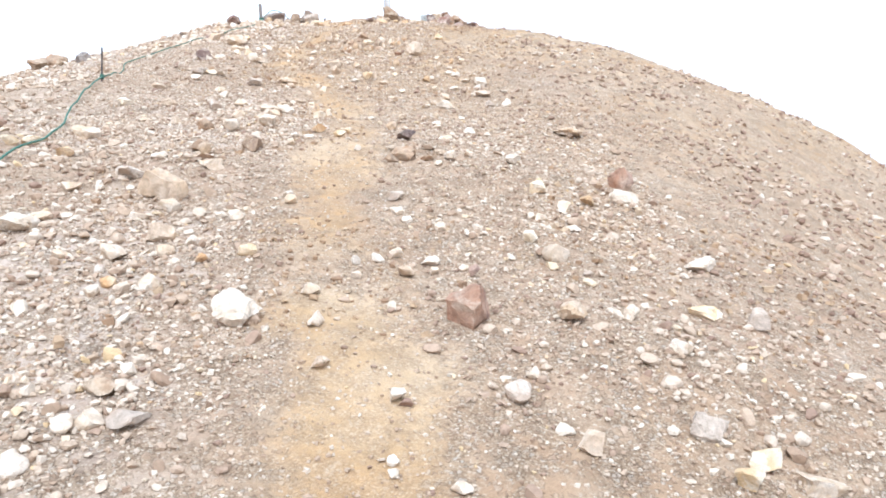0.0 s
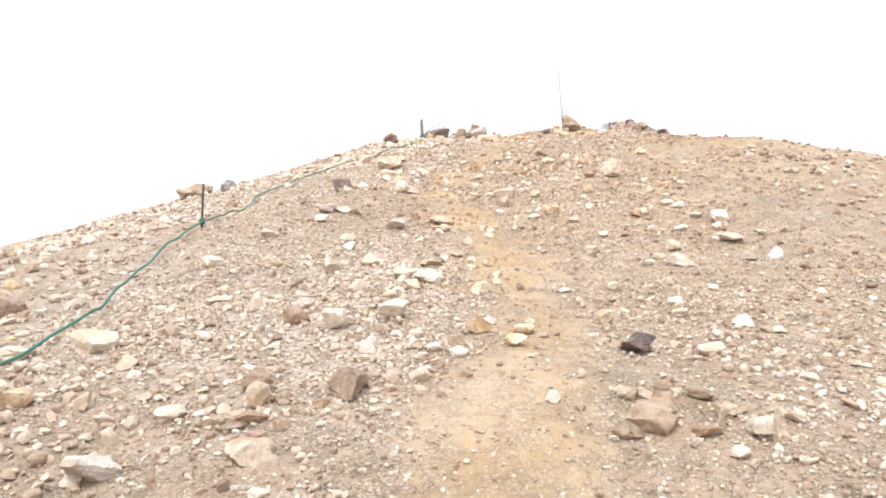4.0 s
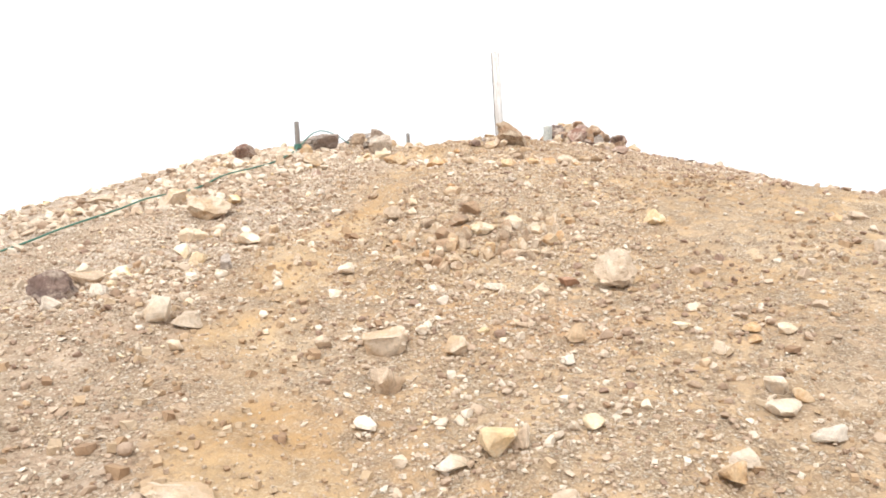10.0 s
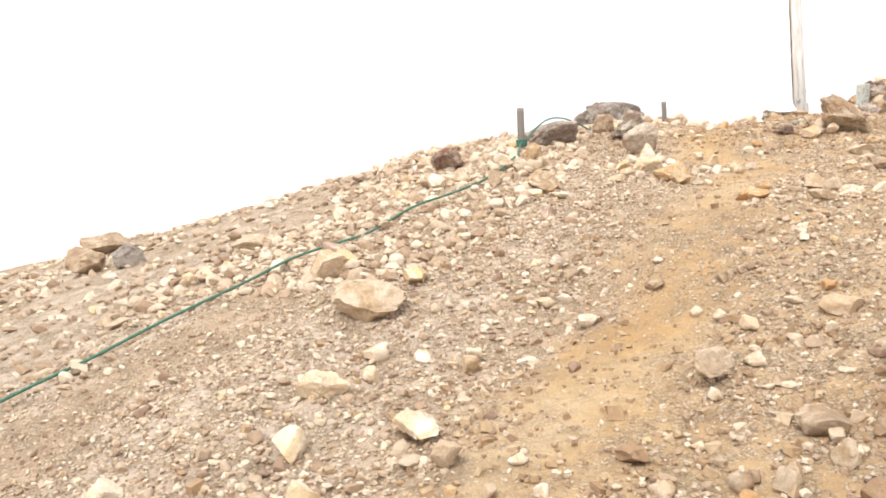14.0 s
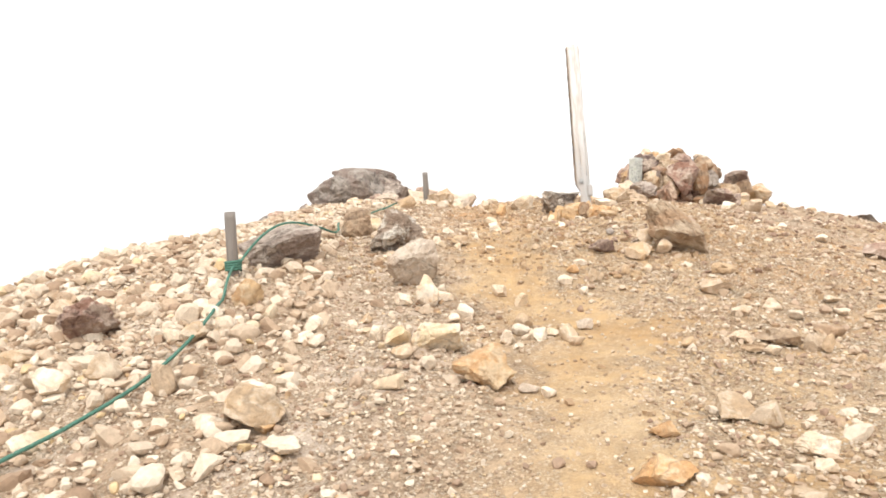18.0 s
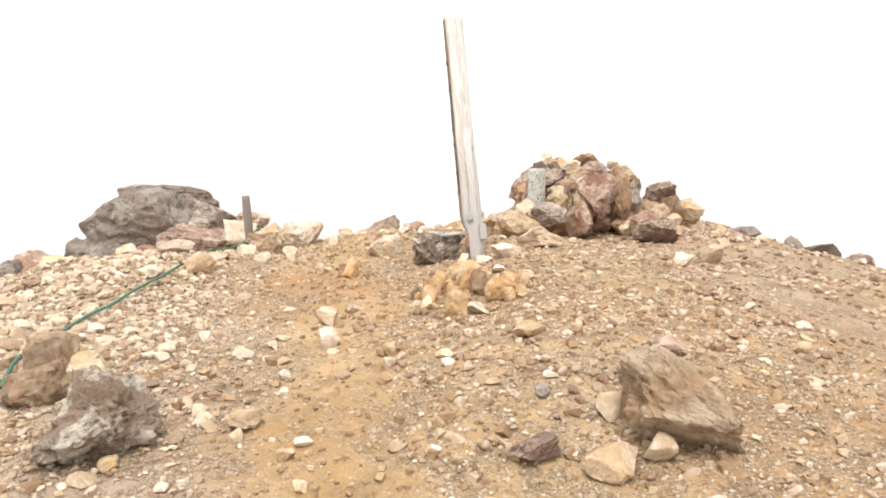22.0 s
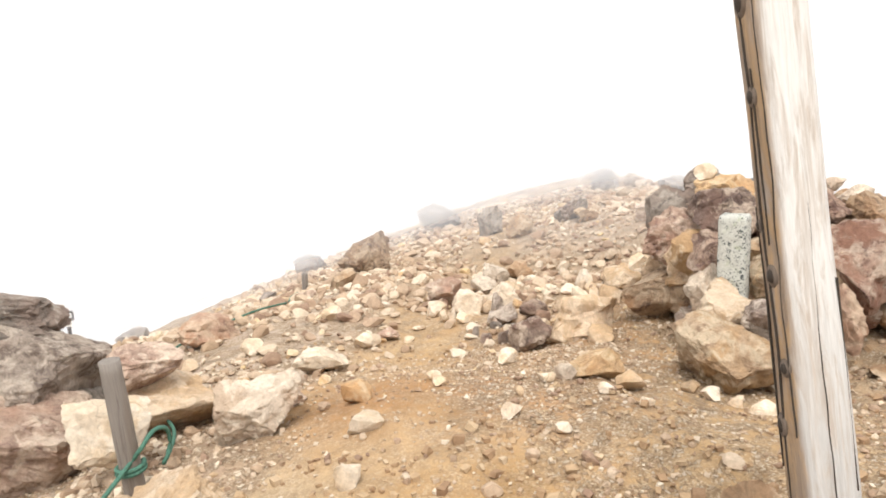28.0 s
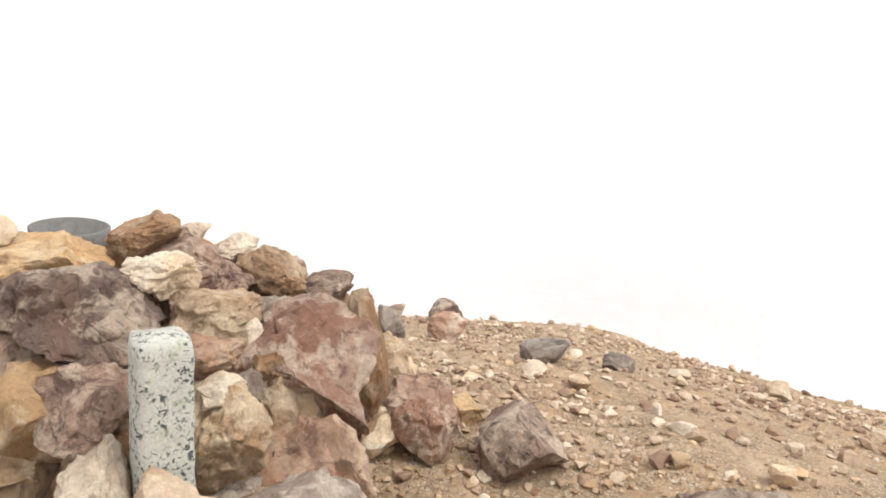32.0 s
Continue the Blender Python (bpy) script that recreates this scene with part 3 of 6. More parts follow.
def fill(me, verts, faces, smooth):
    """Fills a mesh from arrays of vertices and of equal-sided faces."""
    sides = faces.shape[1]
    me.vertices.add(len(verts))
    me.vertices.foreach_set("co", np.ascontiguousarray(verts, np.float32).ravel())
    me.loops.add(faces.size)
    me.loops.foreach_set("vertex_index", np.ascontiguousarray(faces, np.int32).ravel())
    me.polygons.add(len(faces))
    me.polygons.foreach_set("loop_start", np.arange(0, faces.size, sides, dtype=np.int32))
    me.update(calc_edges=True)
    me.polygons.foreach_set("use_smooth", np.full(len(faces), smooth))


ground = build_ground()


# ---- rocks ----
def ball(level):
    bm = bmesh.new()
    bmesh.ops.create_icosphere(bm, subdivisions=level, radius=1)
    v = np.array([p.co[:] for p in bm.verts])
    f = np.array([[p.index for p in q.verts] for q in bm.faces])
    bm.free()
    return v, f


BALLS = {k: ball(k) for k in (1, 2, 3, 4, 5, 6)}
BALLS[0] = (np.array([(1, 0, 0), (-1, 0, 0), (0, 1, 0), (0, -1, 0), (0, 0, 1), (0, 0, -1)], float),
            np.array([(0, 2, 4), (2, 1, 4), (1, 3, 4), (3, 0, 4), (2, 0, 5), (1, 2, 5), (3, 1, 5), (0, 3, 5)]))


def rough_shape(rng, level, cuts, keen, lumps):
    """A ball cut by random planes into a blocky stone, then roughened."""
    v, f = BALLS[level]
    v = v.copy()
    for _ in range(cuts):
        n = rng.normal(size=3)
        n /= np.linalg.norm(n)
        d = rng.uniform(keen, 0.82)
        over = v @ n - d
        v -= np.where(over > 0, over, 0)[:, None] * n
    off = rng.uniform(0, 50, 3)
    if lumps > 0:
        b = np.array([noise.fractal(Vector(p * 1.3 + off), 0.6, 2.1, 6) for p in v])
        v *= (1 + lumps * b)[:, None]
    if level > 3:
        near = [noise.voronoi(Vector(p * 1.9 + off * 1.7)) for p in v]
        split = np.array([min(1.0, (q[0][1] - q[0][0]) / 0.16) for q in near])
        step = np.array([noise.cell(q[1][0] * 31.0) for q in near])
        pit = np.array([max(0.0, noise.noise(Vector(p * 5.5 + off)) - 0.12) for p in v])
        v *= (1 - 0.055 * (1 - split) + 0.05 * (step - 0.5) * split - 0.13 * pit)[:, None]
    return v / np.abs(v).max(0), f


BANK = {}


def stone_shape(rng, level):
    """One of a store of stone shapes, turned at random."""
    k = (level, int(rng.integers(40)))
    if k not in BANK:
        own = np.random.default_rng(5000 + 100 * level + k[1])
        BANK[k] = rough_shape(own, level, int(own.integers(9, 15)), own.uniform(0.3, 0.44), own.uniform(0.1, 0.2))
    v, f = BANK[k]
    a = rng.uniform(0, 6.283)
    c, q = math.cos(a), math.sin(a)
    v = v @ np.array([(c, -q, 0), (q, c, 0), (0, 0, 1)])
    return v / np.abs(v).max(0), f


def finish_rock(name, v, f, material, sharp=0.6):
    me = bpy.data.meshes.new(name)
    fill(me, v, f, True)
    p = v[f]
    nrm = np.cross(p[:, 1] - p[:, 0], p[:, 2] - p[:, 0])
    nrm /= np.linalg.norm(nrm, axis=1, keepdims=True) + 1e-12
    ends = np.sort(np.concatenate([f[:, (0, 1)], f[:, (1, 2)], f[:, (2, 0)]]), 1)
    code = ends[:, 0].astype(np.int64) * len(v) + ends[:, 1]
    order = np.argsort(code, kind="stable")
    side = np.tile(np.arange(len(f)), 3)[order].reshape(-1, 2)
    code = code[order][::2]
    hard = (nrm[side[:, 0]] * nrm[side[:, 1]]).sum(1) < math.cos(sharp)
    two = np.empty(len(me.edges) * 2, np.int32)
    me.edges.foreach_get("vertices", two)
    two = np.sort(two.reshape(-1, 2), 1)
    flag = me.attributes.new("sharp_edge", "BOOLEAN", "EDGE")
    flag.data.foreach_set("value", hard[np.searchsorted(code, two[:, 0].astype(np.int64) * len(v) + two[:, 1])])
    me.materials.append(material)
    return me


COLOUR_WORDS = {
    "cream": "pale cream", "tan": "light tan", "grey": "light grey", "pink": "pinkish grey", "yellow": "sulphur-yellow stained",
    "orange": "ochre-orange", "brown": "earth-brown", "red": "rusty red-brown", "purple": "purplish dark", "dark": "dark grey", "black": "blackish lichen-patched", "ash": "ash-grey", "rose": "rosy brown", "umber": "umber-brown", "buff": "weathered buff"}


SMALL = []


def rock(kind, x, y, w, h, d=0.0, turn=None, z=None, level=0, sunk=0.25, keen=0.44, cuts=0, lumps=0.17, what="", where="on the stony slope", group="stones on the slope", lean=(0, 0), seed=None):
    rng = np.random.default_rng(seed or int(abs(x) * 100) * 7919 + int(abs(y) * 100) * 31 + int(w * 100))
    level = level or (4 if w > 0.17 else 3)
    if group == "stones on the slope" and w < 0.3:
        v, f = stone_shape(rng, level)
    else:
        v, f = rough_shape(rng, level, cuts or int(rng.integers(8, 14)), keen, lumps)
    d = d or w * rng.uniform(0.75, 1.05)
    v = v * (w * 0.53, d * 0.53, h * (1 + sunk) * 0.53)
    turn = math.degrees(rng.uniform(-0.5, 0.5)) if turn is None else turn
    name = what or ("boulder" if w > 0.5 else "rock" if w > 0.14 else "stone")
    shape = "blocky angular" if lumps < 0.19 else "pitted rugged"
    base = float(ground_z(x, y)) if z is None else z
    stand = pose(x, y, base + h * (1 + sunk) / 2 - h * sunk, lean[0], lean[1], turn)
    if w < 0.1 and group == "stones on the slope":
        at = np.array(stand)
        SMALL.append((v @ at[:3, :3].T + at[:3, 3], f, kind))
        return None
    ob = new(name, finish_rock(name, v, f, ROCK[kind]))
    ob.matrix_world = stand
    size = "large" if w > 0.45 else "fist-sized" if w < 0.13 else "small" if w < 0.22 else "knee-high" if h > 0.3 else "low"
    return tagged(ob, f"{size} {COLOUR_WORDS[kind]} {shape} {'stone' if name == 'stone' else 'rock'} {where}", "boulder" if name == "boulder" else "rock", group)


# ---- stones that can be told apart, from the foot of the slope to the top ----
rock("cream", 0.30, 0.20, 0.067, 0.036)
rock("yellow", 1.36, 0.22, 0.112, 0.076)
rock("cream", 1.66, 0.23, 0.216, 0.092)
rock("cream", 0.09, 0.30, 0.04, 0.03)
rock("yellow", 1.50, 0.33, 0.166, 0.070)
rock("tan", 0.82, 0.36, 0.106, 0.072)
rock("cream", 0.10, 0.37, 0.050, 0.034)
rock("cream", -1.09, 0.43, 0.093, 0.071)
rock("grey", 1.36, 0.47, 0.178, 0.091)
rock("cream", -0.98, 0.61, 0.076, 0.055)
rock("grey", -0.77, 0.62, 0.160, 0.051)
rock("cream", -0.91, 0.63, 0.108, 0.074)
rock("cream", 0.16, 0.70, 0.083, 0.047)
rock("grey", 0.66, 0.72, 0.119, 0.078)
rock("brown", -0.92, 0.84, 0.149, 0.058)
rock("cream", 0.64, 0.84, 0.057, 0.028)
rock("cream", 0.76, 0.85, 0.072, 0.051)
rock("tan", -0.11, 0.94, 0.081, 0.049)
rock("cream", 1.55, 1.01, 0.123, 0.070)
rock("tan", 1.10, 1.27, 0.173, 0.092)
rock("cream", -0.10, 1.30, 0.089, 0.068)
rock("red", 0.61, 1.33, 0.226, 0.181)
rock("cream", 1.45, 1.35, 0.098, 0.076)
rock("cream", -0.44, 1.39, 0.222, 0.133)
rock("grey", 2.24, 1.44, 0.130, 0.111)
rock("yellow", 1.92, 1.47, 0.188, 0.067)
rock("cream", 0.66, 1.54, 0.155, 0.051)
rock("cream", -0.11, 1.63, 0.103, 0.059)
rock("cream", -1.11, 1.66, 0.082, 0.056)
rock("cream", -0.85, 1.71, 0.104, 0.096)
rock("orange", -1.05, 1.78, 0.079, 0.054)
rock("pink", 0.76, 1.81, 0.072, 0.058)
rock("cream", 0.13, 1.82, 0.074, 0.044)
rock("tan", 0.39, 1.83, 0.111, 0.055)
rock("grey", 1.44, 1.85, 0.07, 0.04)
rock("cream", 0.55, 1.86, 0.065, 0.042)
rock("cream", 0.73, 1.89, 0.058, 0.041)
rock("orange", -0.64, 1.92, 0.067, 0.050)
rock("yellow", 1.25, 1.94, 0.076, 0.046)
rock("grey", -1.13, 1.97, 0.064, 0.047)
rock("cream", 1.31, 2.02, 0.169, 0.101)
rock("grey", 0.16, 2.02, 0.06, 0.05)
rock("cream", 0.56, 2.02, 0.120, 0.054)
rock("cream", 1.04, 2.04, 0.055, 0.039)
rock("yellow", -0.41, 2.05, 0.100, 0.065)
rock("cream", 0.28, 2.06, 0.076, 0.051)
rock("cream", -0.84, 2.09, 0.116, 0.054)
rock("cream", 0.39, 2.12, 0.078, 0.056)
rock("cream", 2.31, 2.14, 0.221, 0.094)
rock("yellow", 1.21, 2.20, 0.103, 0.072)
rock("cream", -1.11, 2.21, 0.162, 0.080)
rock("cream", -0.70, 2.22, 0.078, 0.055)
rock("tan", -0.91, 2.45, 0.188, 0.110)
rock("cream", 1.58, 2.46, 0.126, 0.034)
rock("tan", 0.73, 2.49, 0.074, 0.055)
rock("cream", 1.45, 2.67, 0.083, 0.062)
rock("cream", 0.55, 2.69, 0.078, 0.046)
rock("cream", -1.75, 2.78, 0.252, 0.107)
rock("cream", -0.50, 2.79, 0.085, 0.073)
rock("cream", -1.05, 2.83, 0.123, 0.078)
rock("cream", 0.52, 2.85, 0.097, 0.052)
rock("cream", -1.62, 2.89, 0.128, 0.058)
rock("cream", 1.70, 2.90, 0.102, 0.086)
rock("grey", -2.35, 3.01, 0.143, 0.091)
rock("cream", -0.91, 3.04, 0.132, 0.093)
rock("orange", 1.95, 3.07, 0.120, 0.072)
rock("cream", -1.95, 3.07, 0.122, 0.083)
rock("grey", 0.54, 3.08, 0.104, 0.060)
rock("cream", -0.16, 3.14, 0.09, 0.06)
rock("cream", 2.29, 3.16, 0.253, 0.101)
rock("yellow", -2.13, 3.21, 0.174, 0.111)
rock("cream", -0.17, 3.25, 0.090, 0.057)
rock("yellow", 1.62, 3.25, 0.173, 0.084)
rock("tan", -0.98, 3.27, 0.305, 0.222)
rock("cream", -2.38, 3.36, 0.190, 0.113)
rock("red", 2.44, 3.57, 0.210, 0.163)
rock("tan", -1.64, 3.64, 0.190, 0.092)
rock("cream", 0.98, 3.74, 0.073, 0.040)
rock("tan", -0.72, 3.83, 0.196, 0.100)
rock("grey", -1.26, 3.86, 0.220, 0.082)
rock("cream", 1.10, 3.86, 0.103, 0.069)
rock("cream", 1.63, 3.87, 0.142, 0.073)
rock("brown", 0.65, 3.94, 0.133, 0.068)
rock("brown", 0.77, 3.96, 0.234, 0.114)
rock("tan", 1.29, 3.99, 0.079, 0.043)
rock("cream", -1.11, 4.22, 0.13, 0.07)
rock("tan", -0.78, 4.30, 0.10, 0.10)
rock("brown", -0.41, 4.32, 0.190, 0.112)
rock("orange", -1.85, 4.40, 0.163, 0.089)
rock("cream", -0.12, 4.46, 0.10, 0.07)
rock("brown", -0.86, 4.49, 0.186, 0.105)
rock("cream", 0.04, 4.80, 0.12, 0.05)
rock("cream", -0.07, 4.88, 0.09, 0.04)
rock("purple", 0.93, 4.93, 0.188, 0.099)
rock("cream", 1.32, 4.94, 0.140, 0.077)
rock("yellow", 0.35, 5.02, 0.123, 0.058)
rock("cream", -1.81, 5.10, 0.261, 0.111)
rock("yellow", -2.43, 5.11, 0.156, 0.099)
rock("yellow", -2.23, 5.14, 0.212, 0.085)
rock("orange", 0.16, 5.25, 0.157, 0.067)
rock("yellow", 0.40, 5.26, 0.139, 0.061)
rock("grey", 0.24, 5.40, 0.078, 0.049)
rock("tan", 0.89, 5.40, 0.108, 0.083)
rock("cream", -0.61, 5.43, 0.169, 0.108)
rock("cream", 0.47, 5.44, 0.064, 0.029)
rock("cream", 1.68, 5.47, 0.135, 0.058)
rock("cream", -0.29, 5.50, 0.212, 0.135)
rock("brown", -0.87, 5.61, 0.160, 0.107)
rock("tan", 2.81, 5.65, 0.307, 0.075)
rock("cream", 1.39, 5.69, 0.099, 0.063)
rock("tan", -2.80, 5.70, 0.221, 0.098)
rock("grey", -0.87, 5.84, 0.107, 0.062)
rock("cream", -1.17, 5.89, 0.121, 0.082)
rock("cream", 1.45, 5.96, 0.096, 0.059)
rock("tan", -0.35, 6.14, 0.123, 0.074)
rock("yellow", 0.23, 6.17, 0.150, 0.084)
rock("cream", -1.51, 6.18, 0.154, 0.057)
rock("red", -3.01, 6.21, 0.457, 0.204)
rock("cream", 0.79, 6.25, 0.08, 0.03)
rock("cream", -0.22, 6.28, 0.160, 0.072)
rock("cream", 1.15, 6.33, 0.096, 0.053)
rock("cream", 1.39, 6.35, 0.076, 0.044)
rock("cream", 0.75, 6.37, 0.06, 0.03)
rock("cream", -0.59, 6.41, 0.133, 0.094)
rock("cream", 1.55, 6.49, 0.103, 0.062)
rock("cream", -0.12, 6.49, 0.224, 0.107)
rock("cream", 0.36, 6.53, 0.07, 0.05)
rock("tan", -0.30, 6.71, 0.208, 0.076)
rock("cream", 0.38, 6.76, 0.078, 0.046)
rock("cream", 1.75, 6.82, 0.225, 0.096)
rock("cream", 1.53, 6.93, 0.110, 0.059)
rock("cream", 0.20, 7.00, 0.07, 0.04)
rock("grey", 2.33, 7.00, 0.124, 0.067)
rock("tan", 1.65, 7.02, 0.114, 0.079)
rock("cream", 2.56, 7.04, 0.129, 0.100)
rock("grey", -0.85, 7.12, 0.172, 0.126)
rock("tan", -0.11, 7.19, 0.199, 0.051)
rock("tan", 1.84, 7.26, 0.123, 0.081)
rock("cream", -0.59, 7.27, 0.155, 0.070)
rock("brown", -1.40, 7.30, 0.211, 0.108)
rock("yellow", 0.22, 7.33, 0.072, 0.052)
rock("yellow", -1.87, 7.35, 0.183, 0.081)
rock("tan", 1.20, 7.38, 0.135, 0.060)
rock("cream", -0.01, 7.41, 0.089, 0.036)
rock("tan", 0.11, 7.46, 0.106, 0.054)
rock("tan", 2.40, 7.47, 0.218, 0.079)
rock("cream", 2.25, 7.51, 0.08, 0.06)
rock("cream", 0.81, 7.60, 0.073, 0.043)
rock("cream", 1.34, 7.60, 0.06, 0.03)
rock("cream", 2.33, 7.61, 0.082, 0.059)
rock("cream", -0.81, 7.69, 0.13, 0.07)
rock("cream", 2.74, 7.70, 0.10, 0.04)
rock("tan", 0.84, 7.71, 0.07, 0.05)
rock("tan", 0.20, 7.75, 0.103, 0.063)
rock("tan", 1.68, 7.89, 0.089, 0.048)
rock("red", 1.59, 7.90, 0.088, 0.051)
rock("cream", 1.42, 7.95, 0.099, 0.051)
rock("cream", 2.44, 7.96, 0.116, 0.071)
rock("cream", 2.13, 7.97, 0.146, 0.075)
rock("cream", 0.41, 8.01, 0.091, 0.052)
rock("cream", 1.87, 8.02, 0.107, 0.073)
rock("cream", -0.86, 8.05, 0.151, 0.075)
rock("cream", 2.52, 8.13, 0.185, 0.124)
rock("cream", -0.03, 8.19, 0.084, 0.053)
rock("cream", 0.43, 8.23, 0.079, 0.046)
rock("tan", -1.59, 8.26, 0.203, 0.079)
rock("cream", 2.36, 8.27, 0.137, 0.050)
rock("cream", 0.36, 8.30, 0.072, 0.050)
rock("cream", 1.02, 8.31, 0.052, 0.037)
rock("tan", -0.03, 8.35, 0.12, 0.05)
rock("tan", 0.02, 8.36, 0.11, 0.06)
rock("red", 0.03, 8.40, 0.09, 0.05)
rock("tan", -0.06, 8.40, 0.11, 0.04)
rock("tan", -0.00, 8.41, 0.07, 0.05)
rock("tan", 1.26, 8.46, 0.136, 0.058)
rock("grey", -0.42, 8.47, 0.257, 0.087)
rock("cream", 0.68, 8.50, 0.07, 0.05)
rock("orange", 1.85, 8.53, 0.112, 0.075)
rock("cream", 1.94, 8.61, 0.101, 0.064)
rock("tan", 0.00, 8.61, 0.259, 0.068)
rock("cream", 2.30, 8.67, 0.112, 0.063)
rock("cream", 0.90, 8.76, 0.131, 0.054)
rock("cream", -1.20, 8.79, 0.15, 0.07)
rock("yellow", 1.07, 8.81, 0.158, 0.118)
rock("tan", 1.17, 8.81, 0.065, 0.097)
rock("cream", 0.71, 8.83, 0.074, 0.050)
rock("yellow", 1.47, 8.92, 0.094, 0.062)
rock("cream", 2.28, 8.94, 0.152, 0.062)
rock("orange", 2.37, 8.97, 0.092, 0.054)
rock("cream", 2.32, 9.06, 0.116, 0.084)
rock("cream", 1.42, 9.15, 0.051, 0.043)
rock("cream", -0.89, 9.16, 0.181, 0.087)
rock("yellow", -1.02, 9.19, 0.199, 0.068)
rock("grey", -1.23, 9.23, 0.242, 0.089)
rock("tan", 0.68, 9.39, 0.18, 0.12)
rock("cream", 2.23, 9.42, 0.115, 0.063)
rock("orange", 2.41, 9.44, 0.076, 0.045)
rock("cream", 2.59, 9.46, 0.091, 0.055)
rock("cream", 1.53, 9.50, 0.078, 0.041)
rock("orange", 2.44, 9.53, 0.083, 0.046)
rock("yellow", 2.16, 9.68, 0.107, 0.046)
rock("tan", 1.62, 9.69, 0.115, 0.098)
rock("tan", 1.02, 9.69, 0.123, 0.091)
rock("tan", 0.68, 9.75, 0.215, 0.144)
rock("yellow", 1.27, 9.76, 0.05, 0.03)
rock("cream", -0.34, 9.85, 0.089, 0.050)
rock("cream", 2.29, 9.86, 0.083, 0.044)
rock("tan", 1.43, 9.86, 0.05, 0.05)
rock("tan", 0.38, 9.87, 0.095, 0.068)
rock("cream", 0.88, 9.90, 0.080, 0.048)
rock("cream", 0.08, 10.06, 0.04, 0.03)
rock("cream", -0.56, 10.07, 0.05, 0.03)
rock("brown", 0.97, 10.11, 0.06, 0.04)
rock("tan", -0.34, 10.15, 0.160, 0.076)
rock("yellow", 0.56, 10.18, 0.040, 0.028)
rock("cream", -0.61, 10.19, 0.057, 0.042)
rock("cream", -0.49, 10.21, 0.167, 0.126)
rock("cream", 0.20, 10.21, 0.05, 0.03)
rock("cream", 0.04, 10.24, 0.046, 0.042)
rock("grey", 1.02, 10.30, 0.077, 0.054)
rock("cream", 1.60, 10.31, 0.141, 0.079)
rock("tan", 2.03, 10.32, 0.258, 0.203)
rock("cream", 1.37, 10.34, 0.05, 0.06)
rock("red", 1.76, 10.38, 0.145, 0.052)
rock("cream", 0.17, 10.42, 0.048, 0.041)
rock("cream", -0.40, 10.46, 0.06, 0.04)
rock("cream", 1.34, 10.46, 0.114, 0.039)
rock("cream", -1.16, 10.47, 0.126, 0.076)
rock("cream", 0.65, 10.51, 0.064, 0.029)
rock("cream", -0.44, 10.54, 0.069, 0.038)
rock("cream", 0.41, 10.60, 0.089, 0.059)
rock("cream", 0.99, 10.60, 0.066, 0.033)
rock("cream", -0.98, 10.73, 0.102, 0.079)
rock("cream", 0.06, 10.74, 0.07, 0.05)
rock("purple", -1.27, 10.77, 0.282, 0.198)
rock("cream", 0.05, 10.83, 0.07, 0.05)
rock("cream", 1.67, 10.92, 0.09, 0.04)
rock("cream", 0.03, 10.93, 0.074, 0.044)
rock("cream", 0.45, 10.94, 0.133, 0.077)
rock("brown", 0.98, 10.99, 0.131, 0.075)
rock("cream", -0.51, 11.03, 0.094, 0.048)
rock("cream", -0.34, 11.04, 0.102, 0.047)
rock("tan", 0.15, 11.15, 0.07, 0.04)
rock("yellow", 2.59, 11.20, 0.159, 0.090)
rock("ash", -0.32, 11.20, 0.095, 0.097)
rock("tan", 0.13, 11.25, 0.074, 0.047)
rock("brown", 1.10, 11.29, 0.174, 0.079)
rock("cream", -1.07, 11.30, 0.066, 0.064)
rock("brown", 1.23, 11.35, 0.119, 0.095)
rock("tan", -1.25, 11.36, 0.277, 0.098)
rock("cream", 0.23, 11.37, 0.05, 0.03)
rock("brown", 1.16, 11.45, 0.162, 0.110)
rock("cream", -1.42, 11.45, 0.107, 0.082)
rock("yellow", -1.09, 11.51, 0.144, 0.079)
rock("tan", 0.04, 11.53, 0.065, 0.049)
rock("cream", 0.21, 11.53, 0.057, 0.041)
rock("cream", 1.65, 11.55, 0.186, 0.124)
rock("yellow", 1.44, 11.56, 0.210, 0.080)
rock("tan", 0.57, 11.56, 0.098, 0.049)
rock("yellow", -0.60, 11.58, 0.14, 0.09)
rock("yellow", -1.38, 11.70, 0.127, 0.073)
rock("cream", 1.12, 11.71, 0.079, 0.056)
rock("tan", -0.12, 11.72, 0.118, 0.089)
rock("cream", 0.11, 11.74, 0.070, 0.041)
rock("brown", 0.49, 11.76, 0.122, 0.048)
rock("tan", -0.26, 11.79, 0.104, 0.046)
rock("yellow", 0.70, 11.83, 0.058, 0.027)
rock("brown", 1.30, 11.84, 0.162, 0.090)
rock("brown", 1.10, 11.87, 0.183, 0.070)
rock("yellow", -0.77, 11.99, 0.161, 0.120)
rock("cream", -0.28, 12.01, 0.207, 0.107)
rock("brown", 1.42, 12.01, 0.171, 0.091)
rock("cream", 0.79, 12.15, 0.069, 0.046)
rock("tan", 1.42, 12.25, 0.110, 0.071)
rock("tan", 0.80, 12.29, 0.216, 0.100)
rock("cream", 0.96, 12.31, 0.093, 0.061)
rock("cream", -0.80, 12.38, 0.249, 0.103)
rock("cream", 1.26, 12.44, 0.053, 0.042)
rock("tan", 1.33, 12.55, 0.164, 0.077)
rock("cream", -0.62, 12.55, 0.085, 0.067)
rock("cream", 0.99, 12.59, 0.096, 0.059)
rock("tan", -0.19, 12.69, 0.086, 0.083)
rock("cream", 1.19, 12.70, 0.089, 0.034)
rock("orange", 1.33, 12.72, 0.091, 0.039)
